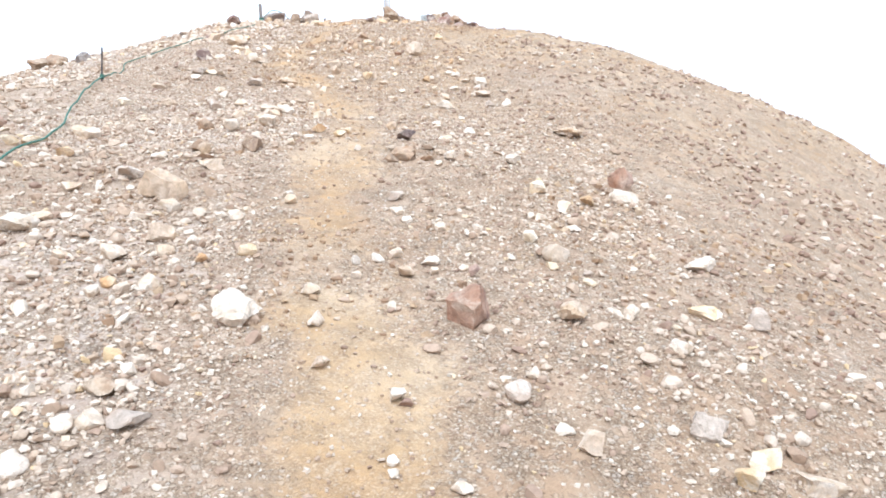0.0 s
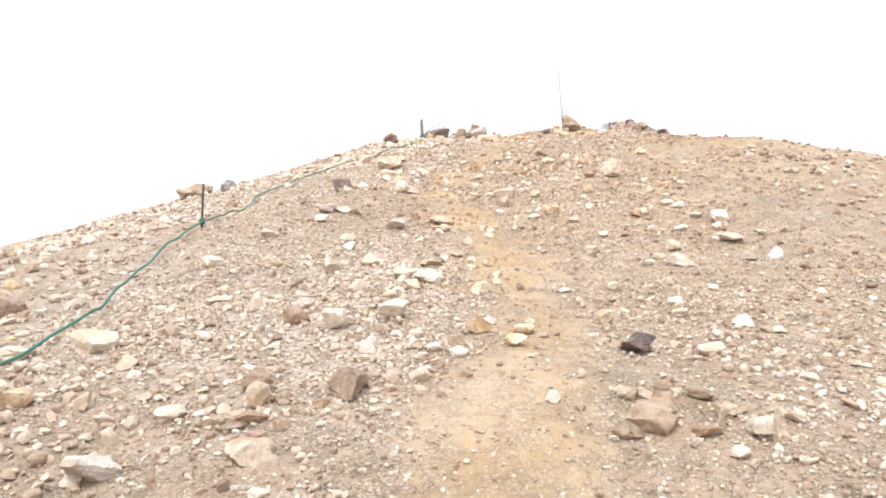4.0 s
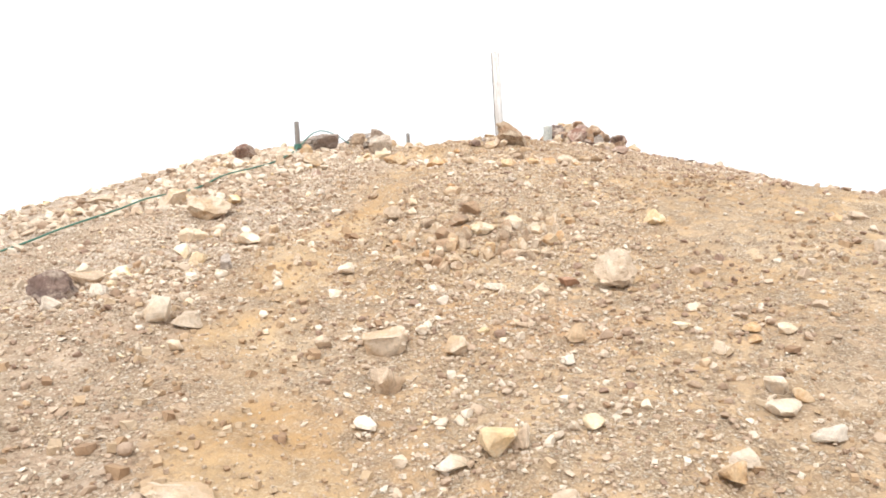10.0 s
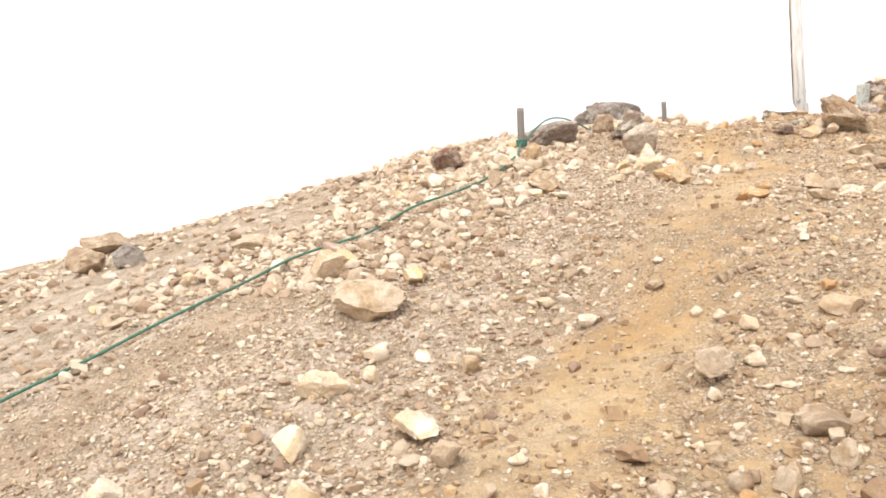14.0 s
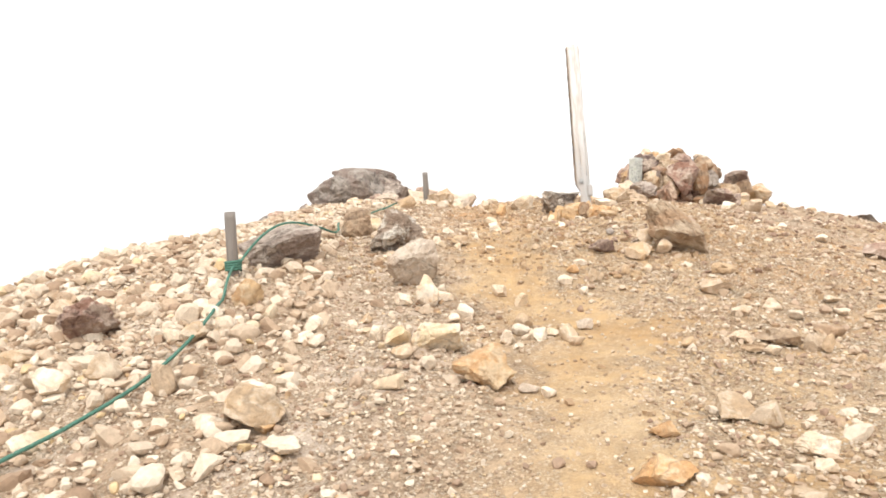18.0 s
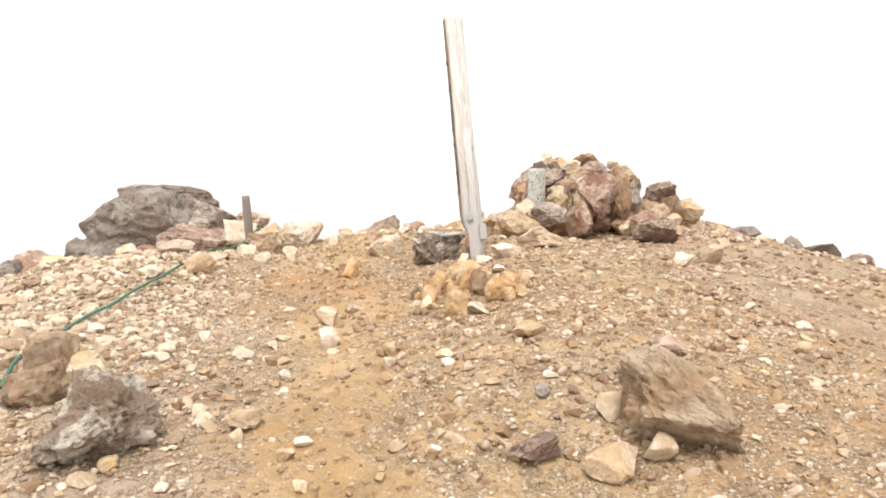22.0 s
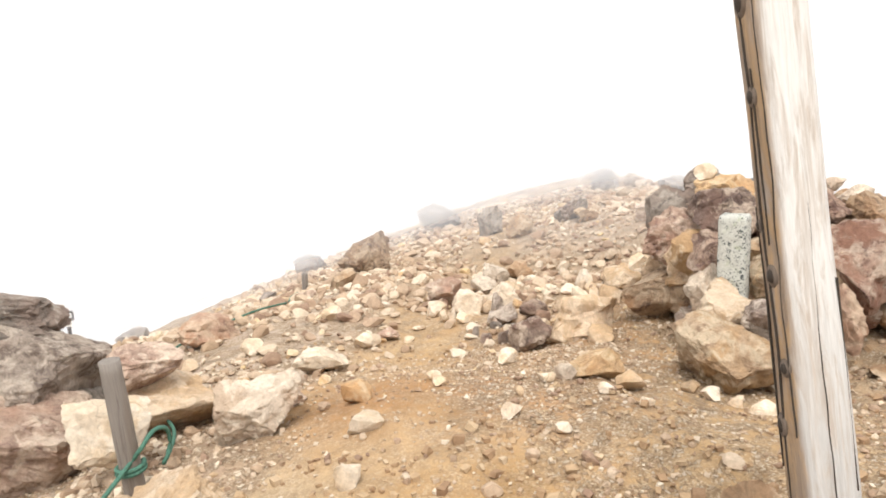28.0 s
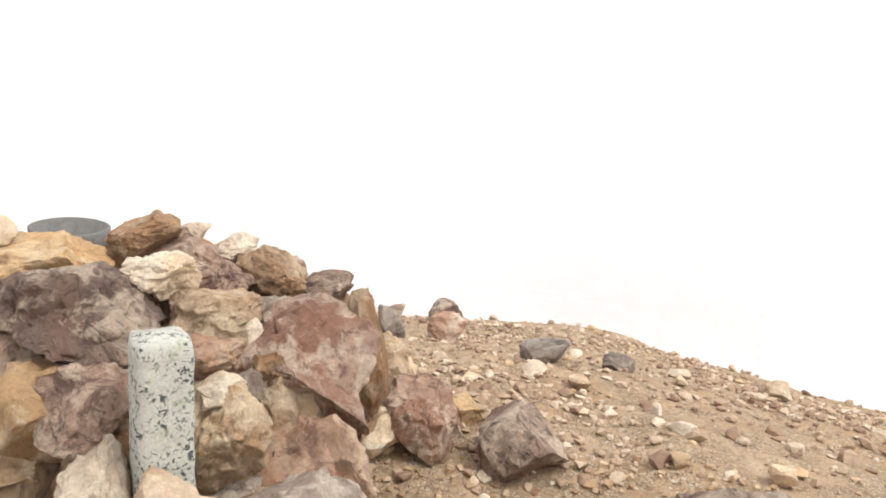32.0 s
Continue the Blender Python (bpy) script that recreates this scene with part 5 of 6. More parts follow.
for spot in (
    (2.85, 20.12, 0.4, 40, ("orange", "orange", "umber"), 0.15, 1.15),
    (1.45, 11.3, 0.8, 64, ("brown", "brown", "tan", "orange"), 0.085, 0.8),
    (2.4, 13.7, 0.36, 12, ("tan", "brown", "orange"), 0.09),
    (2.61, 18.01, 0.26, 30, ("red", "brown", "pink", "purple"), 0.035, 0.42),
    (2.35, 17.3, 0.2, 9, ("tan", "orange", "brown"), 0.06, 0.8),
    (2.54, 15.65, 0.34, 12, ("tan", "brown", "tan"), 0.08),
    (3.76, 16.2, 0.3, 10, ("tan", "tan", "orange"), 0.08),
    (0.85, 4.05, 0.3, 10, ("brown", "brown", "tan"), 0.07),
    (-0.72, 4.2, 0.28, 9, ("red", "brown", "tan"), 0.06),
    (3.9, 24.5, 0.3, 10, ("purple", "dark", "brown", "pink"), 0.1),
    (4.05, 25.2, 0.4, 10, ("ash", "pink", "cream", "tan"), 0.16),
):
    outcrop(*spot)
rock("cream", 0.85, 17.03, 0.17, 0.19, level=4, lumps=0.12, keen=0.55, lean=(0, -14), **BESIDE)
rock("orange", 2.52, 19.43, 0.18, 0.19, level=5, lumps=0.14, where="on ochre soil", group="split bedrock")
rock("orange", 2.94, 19.79, 0.19, 0.17, level=5, lumps=0.14, keen=0.55, lean=(8, 14), where="on ochre soil", group="split bedrock")
rock("orange", 2.94, 20.46, 0.25, 0.17, d=0.12, level=5, lumps=0.1, keen=0.6, lean=(-14, -10), where="on ochre soil", group="split bedrock")

# ---- the great boulder: an overhanging dark block on split brown slabs ----
BIG = dict(where="in the great outcrop", group="blocks of the great outcrop")
rock("dark", 0.59, 24.2, 1.68, 0.82, d=1.15, turn=-8, seed=558241, z=5.15, level=6, lumps=0.11, keen=0.68, cuts=18, sunk=0.1, lean=(-4, 5), **BIG)
rock("dark", 0.80, 24.3, 1.2, 0.27, d=0.8, turn=-10, seed=645598, z=5.76, level=6, lumps=0.1, keen=0.66, cuts=14, sunk=0.1, lean=(-3, 9), **BIG)
rock("ash", 1.12, 24.12, 0.85, 0.42, d=0.7, turn=6, z=5.42, level=6, lumps=0.12, keen=0.6, cuts=14, sunk=0.1, lean=(-2, 16), **BIG)
rock("pink", 1.04, 23.74, 0.98, 0.42, d=0.5, turn=14, z=5.22, level=6, lumps=0.18, keen=0.5, lean=(4, 14), **BIG)
rock("pink", 0.62, 23.6, 0.5, 0.3, d=0.4, turn=-12, z=5.18, level=5, **BIG)
rock("dark", 0.16, 23.78, 0.55, 0.34, d=0.5, turn=20, z=5.12, level=5, **BIG)
rock("dark", -0.12, 24.1, 0.36, 0.36, d=0.4, z=5.12, level=5, **BIG)
rock("pink", -0.55, 24.1, 0.66, 0.34, d=0.5, turn=30, z=5.0, level=5, lean=(0, -14), **BIG)
rock("dark", -0.72, 23.85, 0.44, 0.3, d=0.4, z=4.95, level=5, **BIG)
rock("pink", -0.95, 23.9, 0.5, 0.36, level=5, **BIG)
rock("grey", -1.35, 24.1, 0.55, 0.34, level=5, **BIG)
rock("cream", -0.62, 23.25, 0.3, 0.22, level=5, **BIG)
rock("dark", -1.0, 23.3, 0.36, 0.24, level=5, **BIG)
rock("cream", -0.3, 23.45, 0.3, 0.2, level=5, **BIG)


# ---- the cairn ----
def cairn_rock(kind, x, y, z, w, h, under=False):
    kind = {"pink": "rose", "brown": "umber", "tan": "buff", "yellow": "tan"}.get(kind, kind)
    return rock(kind, x, y, w * 1.18, h * 1.18, z=z - h * 0.59, sunk=0.0, keen=0.5, lumps=0.17, level=5 if w > 0.15 and not under else 4, d=w * 1.2, what="cairn_rock", where="in the stone cairn", group="rocks of the cairn")


cairn_rock("ash", 4.68, 22.82, 5.66, 0.37, 0.27)
cairn_rock("yellow", 4.58, 23.12, 5.70, 0.29, 0.27)
cairn_rock("tan", 4.37, 22.86, 5.56, 0.44, 0.32)
cairn_rock("tan", 4.94, 23.14, 5.81, 0.24, 0.32)
cairn_rock("brown", 4.97, 23.14, 5.56, 0.30, 0.25, True)
cairn_rock("grey", 4.66, 23.39, 5.76, 0.18, 0.27)
cairn_rock("ash", 4.69, 23.42, 5.56, 0.29, 0.19, True)
cairn_rock("brown", 4.74, 23.92, 5.66, 0.30, 0.30)
cairn_rock("yellow", 4.85, 23.80, 5.84, 0.20, 0.26)
cairn_rock("pink", 4.97, 23.98, 5.97, 0.42, 0.36)
cairn_rock("tan", 5.0, 24.05, 5.72, 0.34, 0.34, True)
cairn_rock("pink", 4.80, 23.51, 5.96, 0.26, 0.25)
cairn_rock("brown", 4.93, 23.52, 5.72, 0.33, 0.30, True)
cairn_rock("dark", 5.16, 24.28, 6.05, 0.36, 0.46)
cairn_rock("tan", 5.2, 24.3, 5.7, 0.4, 0.34, True)
cairn_rock("purple", 5.05, 23.64, 6.16, 0.45, 0.29)
cairn_rock("pink", 5.08, 23.70, 5.90, 0.25, 0.30, True)
cairn_rock("tan", 5.15, 23.73, 5.67, 0.26, 0.26, True)
cairn_rock("orange", 5.22, 23.88, 6.26, 0.41, 0.21)
cairn_rock("pink", 5.19, 23.78, 6.10, 0.31, 0.30, True)
cairn_rock("purple", 5.14, 23.84, 5.85, 0.31, 0.30, True)
cairn_rock("ash", 5.20, 23.84, 5.65, 0.32, 0.19, True)
cairn_rock("cream", 5.2, 24.02, 6.38, 0.12, 0.13)
cairn_rock("dark", 5.51, 24.39, 6.30, 0.25, 0.18)
cairn_rock("pink", 5.64, 24.38, 6.08, 0.32, 0.30, True)
cairn_rock("tan", 5.58, 24.43, 5.83, 0.31, 0.30, True)
cairn_rock("brown", 5.55, 23.65, 6.34, 0.26, 0.15)
cairn_rock("brown", 5.60, 23.73, 6.15, 0.27, 0.30, True)
cairn_rock("brown", 5.63, 23.67, 5.90, 0.26, 0.30, True)
cairn_rock("purple", 5.59, 23.72, 5.70, 0.32, 0.19, True)
cairn_rock("cream", 5.28, 23.48, 6.24, 0.22, 0.15)
cairn_rock("pink", 5.36, 23.57, 6.05, 0.33, 0.30, True)
cairn_rock("tan", 5.32, 23.57, 5.80, 0.30, 0.30, True)
cairn_rock("pink", 5.60, 23.49, 6.19, 0.38, 0.22)
cairn_rock("purple", 5.69, 23.59, 5.96, 0.32, 0.30, True)
cairn_rock("purple", 5.62, 23.51, 5.72, 0.25, 0.27, True)
cairn_rock("tan", 5.32, 23.33, 6.11, 0.32, 0.22)
cairn_rock("purple", 5.36, 23.32, 5.88, 0.25, 0.30, True)
cairn_rock("ash", 5.37, 23.36, 5.65, 0.32, 0.25, True)
cairn_rock("grey", 5.88, 23.61, 6.29, 0.15, 0.09)
cairn_rock("brown", 6.02, 23.67, 6.12, 0.29, 0.30, True)
cairn_rock("tan", 5.99, 23.59, 5.87, 0.31, 0.30, True)
cairn_rock("grey", 5.89, 23.45, 6.23, 0.18, 0.12)
cairn_rock("brown", 5.95, 23.50, 6.05, 0.31, 0.30, True)
cairn_rock("purple", 5.97, 23.49, 5.80, 0.26, 0.30, True)
cairn_rock("brown", 5.78, 23.25, 6.14, 0.26, 0.22)
cairn_rock("ash", 5.86, 23.23, 5.91, 0.29, 0.30, True)
cairn_rock("pink", 5.89, 23.27, 5.69, 0.24, 0.23, True)
cairn_rock("purple", 6.29, 23.16, 5.97, 0.26, 0.18)
cairn_rock("brown", 6.37, 23.16, 5.76, 0.28, 0.30, True)
cairn_rock("red", 5.12, 23.24, 6.01, 0.23, 0.14)
cairn_rock("purple", 5.18, 23.32, 5.82, 0.28, 0.30, True)
cairn_rock("pink", 5.18, 23.25, 5.60, 0.25, 0.24, True)
cairn_rock("pink", 5.35, 22.98, 5.88, 0.46, 0.45)
cairn_rock("pink", 5.44, 23.07, 5.58, 0.30, 0.22, True)
cairn_rock("brown", 5.56, 22.84, 5.89, 0.20, 0.42)
cairn_rock("brown", 5.67, 22.94, 5.60, 0.31, 0.22, True)
cairn_rock("dark", 5.56, 23.15, 6.05, 0.23, 0.10)
cairn_rock("ash", 5.67, 23.23, 5.88, 0.27, 0.30, True)
cairn_rock("pink", 5.63, 23.16, 5.66, 0.30, 0.24, True)
cairn_rock("cream", 5.21, 23.15, 6.06, 0.09, 0.11)
cairn_rock("cream", 4.95, 23.15, 5.96, 0.14, 0.09)
cairn_rock("tan", 5.01, 23.21, 5.80, 0.30, 0.30, True)
cairn_rock("ash", 4.98, 23.18, 5.57, 0.31, 0.26, True)
cairn_rock("dark", 5.02, 23.09, 5.94, 0.10, 0.12)
cairn_rock("red", 5.10, 22.91, 5.60, 0.34, 0.39)
cairn_rock("tan", 4.83, 23.70, 5.89, 0.29, 0.30, True)
cairn_rock("brown", 4.87, 23.76, 5.66, 0.26, 0.28, True)
cairn_rock("tan", 5.26, 23.57, 6.19, 0.14, 0.09)
cairn_rock("tan", 5.39, 23.57, 6.02, 0.25, 0.30, True)
cairn_rock("tan", 5.31, 23.58, 5.77, 0.29, 0.30, True)
cairn_rock("brown", 5.13, 23.06, 5.98, 0.12, 0.10)
cairn_rock("tan", 5.26, 23.04, 5.81, 0.28, 0.30, True)
cairn_rock("ash", 5.23, 23.14, 5.58, 0.25, 0.27, True)
cairn_rock("tan", 5.01, 23.40, 5.96, 0.15, 0.13)
cairn_rock("ash", 5.09, 23.49, 5.77, 0.25, 0.30, True)
cairn_rock("ash", 5.10, 23.40, 5.58, 0.33, 0.18, True)

cairn_rock("brown", 5.95, 24.22, 6.03, 0.34, 0.28, True)
cairn_rock("tan", 5.92, 24.24, 5.76, 0.4, 0.34, True)
cairn_rock("brown", 6.2, 23.78, 6.02, 0.34, 0.3)
cairn_rock("pink", 6.45, 23.5, 5.9, 0.38, 0.36)
cairn_rock("tan", 6.72, 23.35, 5.72, 0.36, 0.36)
cairn_rock("brown", 6.35, 23.65, 5.68, 0.44, 0.34, True)

for k in range(16):
    a = k * 2.4
    r = 0.12 + 0.035 * k
    cairn_rock(("brown", "tan", "pink", "dark")[k % 4], 5.32 + r * math.cos(a), 23.62 + 0.8 * r * math.sin(a), 5.86 - 0.012 * k, 0.34, 0.3, True)
for k, (x, y, kind) in enumerate(((6.15, 23.3, "brown"), (6.0, 22.85, "tan"), (5.75, 22.6, "pink"), (5.95, 23.9, "dark"), (5.5, 24.35, "brown"), (6.35, 23.55, "purple"))):
    cairn_rock(kind, x, y, float(ground_z(x, y)) + 0.13, 0.34 - 0.02 * k, 0.3)


# ---- helpers for made things ----
def part(name, bm, material, parent, label=""):
    me = bpy.data.meshes.new(name)
    bm.to_mesh(me)
    bm.free()
    me.materials.append(material)
    ob = new(name, me)
    ob.parent = parent
    if label:
        ob["label"] = label
    return ob


def log(bm, r0, r1, height, sides=20, rings=24, flat=0.0, wobble=0.03, seed=1, twist=0.0):
    """A hewn upright log from z 0 to height, slightly uneven."""
    rows = []
    for i in range(rings + 1):
        t = i / rings
        ring = []
        for k in range(sides):
            a = 2 * math.pi * k / sides + twist * t
            r = r0 + (r1 - r0) * t
            r *= 1 + wobble * noise.noise(Vector((math.cos(a) * 1.5, math.sin(a) * 1.5, t * height * 2.5 + seed)))
            x, y = r * math.cos(a), r * math.sin(a)
            if flat and y < -flat * r:
                y = -flat * r
            ring.append(bm.verts.new((x, y, t * height)))
        rows.append(ring)
    for a, b in zip(rows, rows[1:]):
        for k in range(sides):
            bm.faces.new((a[k], a[(k + 1) % sides], b[(k + 1) % sides], b[k]))
    bm.faces.new(rows[0][::-1])
    bm.faces.new(rows[-1])
    for fc in bm.faces:
        fc.smooth = len(fc.verts) == 4
    return rows


def lump(bm, centre, size, seed, level=2):
    made = bmesh.ops.create_icosphere(bm, subdivisions=level, radius=1)["verts"]
    for v in made:
        v.co *= 1 + 0.15 * noise.noise(v.co * 2 + Vector((seed, seed, 0)))
        v.co = Vector((v.co.x * size[0], v.co.y * size[1], v.co.z * size[2])) + Vector(centre)
    for fc in bm.faces:
        fc.smooth = True


def block(bm, size, centre, bevel):
    made = bmesh.ops.create_cube(bm, size=1)["verts"]
    for v in made:
        v.co = Vector((v.co.x * size[0], v.co.y * size[1], v.co.z * size[2])) + Vector(centre)
    edges = list({e for v in made for e in v.link_edges})
    bmesh.ops.bevel(bm, geom=edges, offset=bevel, segments=2, affect="EDGES")


# ---- the tall pole ----
KNOT_RIM = wood_material("knot_rim", (0.16, 0.125, 0.1), (0.18, 0.12, 0.08), (0.08, 0.06, 0.05), 2.0)

def tall_pole():
    root = tagged(new("wooden_pole"), "tall bare weathered silver-grey log pole standing among rocks", "pole")
    foot, head = Vector((3.293, 21.285, 5.38)), Vector((3.172, 21.50, 7.40))
    up = (head - foot).normalized()
    turn = Vector((0, 0, 1)).rotation_difference(up).to_matrix().to_4x4()
    root.matrix_world = Matrix.Translation(foot) @ turn @ pose(0, 0, 0, 0, 0, -22)
    bm = bmesh.new()
    log(bm, 0.089, 0.083, 2.0, 32, 60, wobble=0.08, seed=3, flat=0.86)
    # a notch cut away at the foot, on the side of the dark rock
    for v in bm.verts:
        if v.co.z < 0.26 and v.co.x < -0.02:
            k = min(1, (0.26 - v.co.z) / 0.1)
            v.co.x = v.co.x * (1 - k) + max(v.co.x, -0.03) * k
        if v.co.z < 0.05:
            v.co.z -= 0.25 if v.co.z < 0.01 else 0
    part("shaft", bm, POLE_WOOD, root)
    def on_shaft(a, z, out=1.0):
        r = (0.089 - 0.003 * z) * out
        return Vector((math.cos(radians(a)) * r, max(math.sin(radians(a)) * r, -0.86 * r), z))

    for a, z, s in ((186, 1.62, 0.04), (192, 1.38, 0.028), (196, 0.92, 0.03), (204, 0.68, 0.024), (178, 0.52, 0.034), (172, 1.05, 0.02)):
        bm = bmesh.new()
        lump(bm, (0, 0, 0), (0.009, s * 0.75, s * 1.1), z)
        bm.transform(Matrix.Translation(on_shaft(a, z, 0.96)) @ pose(0, 0, 0, 0, 0, a))
        collar = part("knot_collar", bm, KNOT_RIM, root, "swollen pale rim round a knot")
        bm = bmesh.new()
        lump(bm, (0, 0, 0), (0.011, s * 0.5, s * 0.7), z + 5)
        bm.transform(Matrix.Translation(on_shaft(a, z, 0.985)) @ pose(0, 0, 0, 0, 0, a))
        part("knot", bm, KNOT_WOOD, collar, "dark knot in the wood")
    bm = bmesh.new()
    made = bmesh.ops.create_cone(bm, cap_ends=True, segments=6, radius1=0.022, radius2=0.02, depth=0.03)["verts"]
    bm.transform(Matrix.Translation((-0.005, -0.092, 0.29)) @ pose(0, 0, 0, 90, 0, 0))
    bolt = part("bolt", bm, STEEL, root, "dull steel bolt head")
    bm = bmesh.new()
    bmesh.ops.create_cone(bm, cap_ends=True, segments=20, radius1=0.032, radius2=0.032, depth=0.006)
    bm.transform(Matrix.Translation((-0.005, -0.083, 0.29)) @ pose(0, 0, 0, 90, 0, 0))
    part("washer", bm, STEEL, bolt)
    bm = bmesh.new()
    block(bm, (0.055, 0.075, 0.14), (0.092, -0.04, 0.17), 0.008)
    part("cleat", bm, POLE_WOOD, root, "square wooden cleat at the foot")
    for k, (a, z0, z1, wide) in enumerate(((186, 0.3, 1.99, 0.0045), (214, 0.5, 1.9, 0.0018), (198, 1.0, 1.45, 0.002), (166, 0.4, 1.1, 0.0025), (268, 0.34, 1.1, 0.0016), (318, 0.35, 0.9, 0.0014))):
        verts, faces = [], []
        n = 40
        for i in range(n + 1):
            z = z0 + (z1 - z0) * i / n
            half = wide * (0.25 + 0.75 * math.sin(math.pi * i / n) ** 0.5) * (0.75 + 0.5 * noise.noise(Vector((k, z * 6, 3))))
            c = on_shaft(a + 10 * noise.noise(Vector((k * 3.1, z * 2, 0))) + 3 * noise.noise(Vector((k, z * 9, 4))), z, 1.004 + 0.02 * noise.noise(Vector((z * 5, k, 1))))
            out = Vector((math.cos(radians(a)), math.sin(radians(a)), 0))
            across = Vector((-out.y, out.x, 0))
            verts += [c + across * half, c + out * 0.003, c - across * half, c - out * 0.02]
        for i in range(n):
            for q in range(4):
                faces.append((i * 4 + q, i * 4 + (q + 1) % 4, i * 4 + 4 + (q + 1) % 4, i * 4 + 4 + q))
        faces += [(0, 1, 2, 3), (n * 4 + 3, n * 4 + 2, n * 4 + 1, n * 4)]
        bm = bmesh.new()
        made = [bm.verts.new(v) for v in verts]
        for fc in faces:
            bm.faces.new([made[q] for q in fc])
        part("crack", bm, KNOT_WOOD, root, "long dark drying crack")
    return root


tall_pole()


# ---- the lichen-grown marker stone ----
def marker_stone():
    bm = bmesh.new()
    sides, rings = 40, 44
    rows = []
    for i in range(rings + 1):
        z = 0.62 * i / rings
        ring = []
        for k in range(sides):
            a = 2 * math.pi * k / sides
            c, s = math.cos(a), math.sin(a)
            q = (abs(c) ** 7 + abs(s) ** 7) ** (-1 / 7)
            at = Vector((0.081 * q * c, 0.077 * q * s, z))
            grow = 1 + 0.05 * noise.fractal(at * 14, 1.0, 2.0, 5) - 0.10 * max(0, (z - 0.585) / 0.035) ** 2
            ring.append(bm.verts.new((at.x * grow, at.y * grow, z + 0.006 * noise.noise(at * 20))))
        rows.append(ring)
    for p, q in zip(rows, rows[1:]):
        for k in range(sides):
            bm.faces.new((p[k], p[(k + 1) % sides], q[(k + 1) % sides], q[k]))
    mid = bm.verts.new((0, 0, 0.628))
    for k in range(sides):
        bm.faces.new((rows[-1][k], rows[-1][(k + 1) % sides], mid))
    bm.faces.new(rows[0][::-1])
    for fc in bm.faces:
        fc.smooth = True
    me = bpy.data.meshes.new("marker_stone")
    bm.to_mesh(me)
    bm.free()
    me.materials.append(LICHEN)
    ob = tagged(new("marker_stone", me), "square grey granite marker post spotted with black and green lichen", "marker stone")
    ob.matrix_world = pose(4.73, 23.25, 5.585, 1.5, -2, 36)
    return ob


marker_stone()


# ---- stakes ----
def stake(x, y, foot, height, r, lean, label, iron=False, square=False):
    root = tagged(new("iron_stake" if iron else "wooden_stake"), label, "stake", "stakes of the rope line")
    root.matrix_world = pose(x, y, foot, lean[0], lean[1], 20)
    bm = bmesh.new()
    if iron:
        log(bm, r, r, height + 0.2, 10, 8, wobble=0.0)
    elif square:
        block(bm, (2 * r, 1.3 * r, height + 0.2), (0, 0, (height + 0.2) / 2), r * 0.12)
    else:
        log(bm, r * 1.04, r * 0.94, height + 0.2, 18, 14, wobble=0.08, seed=x)
    bm.transform(Matrix.Translation((0, 0, -0.2)))
    part("shaft", bm, IRON if iron else STAKE_WOOD, root)
    return root


def tie(root, r, z, turns):
    bm = bmesh.new()
    ring = 10
    n = 26 * turns
    rows = []
    for i in range(n + 1):
        a = 2 * math.pi * i / 26
        c = Vector((math.cos(a) * (r + 0.008), math.sin(a) * (r + 0.008), z + 0.017 * i / 26))
        out = Vector((math.cos(a), math.sin(a), 0))
        rows.append([bm.verts.new(c + 0.0095 * (math.cos(2 * math.pi * k / ring) * out + math.sin(2 * math.pi * k / ring) * Vector((0, 0, 1)))) for k in range(ring)])
    for p, q in zip(rows, rows[1:]):
        for k in range(ring):
            bm.faces.new((p[k], q[k], q[(k + 1) % ring], p[(k + 1) % ring])).smooth = True
    part("rope_tie", bm, ROPE_GREEN, root, "green rope wound round the stake")


tie(stake(-2.35, 8.62, 2.22, 0.42, 0.011, (3, 1), "thin black iron stake holding the green rope", iron=True), 0.011, 0.03, 3)
tie(stake(-0.40, 17.5, 4.63, 0.46, 0.040, (2, -5), "weathered grey round wooden stake with green rope tied round it"), 0.042, 0.06, 4)
tie(stake(1.56, 23.06, 5.40, 0.49, 0.043, (2, -6), "grey wooden stake leaning before a cream rock", square=False), 0.045, 0.02, 2)
stake(3.32, 28.15, 5.12, 0.2, 0.035, (2, 0), "short grey wooden stake far along the rope line")


# ---- the green rope ----
def rope(points, r=0.009):
    """A three-strand rope laid along points."""
    pts = [Vector(p) for p in points]
    fine = []
    for i in range(len(pts) - 1):
        p0, p1, p2, p3 = pts[max(i - 1, 0)], pts[i], pts[i + 1], pts[min(i + 2, len(pts) - 1)]
        n = max(2, int((p2 - p1).length / 0.02))
        for k in range(n):
            t = k / n
            fine.append(0.5 * (2 * p1 + (p2 - p0) * t + (2 * p0 - 5 * p1 + 4 * p2 - p3) * t * t + (3 * p1 - p0 - 3 * p2 + p3) * t**3))
    verts, faces = [], []
    sides = 12
    far = 0.0
    for i, c in enumerate(fine):
        ahead = (fine[min(i + 1, len(fine) - 1)] - fine[max(i - 1, 0)]).normalized()
        side = ahead.cross(Vector((0, 0, 1))).normalized()
        above = side.cross(ahead)
        far += 0.02
        for k in range(sides):
            a = 2 * math.pi * k / sides
            q = r * (0.82 + 0.25 * abs(math.cos(1.5 * a + far * 42)))
            verts.append(c + q * (math.cos(a) * side + math.sin(a) * above))
    for i in range(len(fine) - 1):
        for k in range(sides):
            a, b = i * sides + k, i * sides + (k + 1) % sides
            faces.append((a, b, b + sides, a + sides))
    me = bpy.data.meshes.new("rope")
    fill(me, np.array([v[:] for v in verts]), np.array(faces), True)
    me.materials.append(ROPE_GREEN)
    return tagged(new("rope", me), "green twisted plastic rope lying along the trail between stakes", "rope")


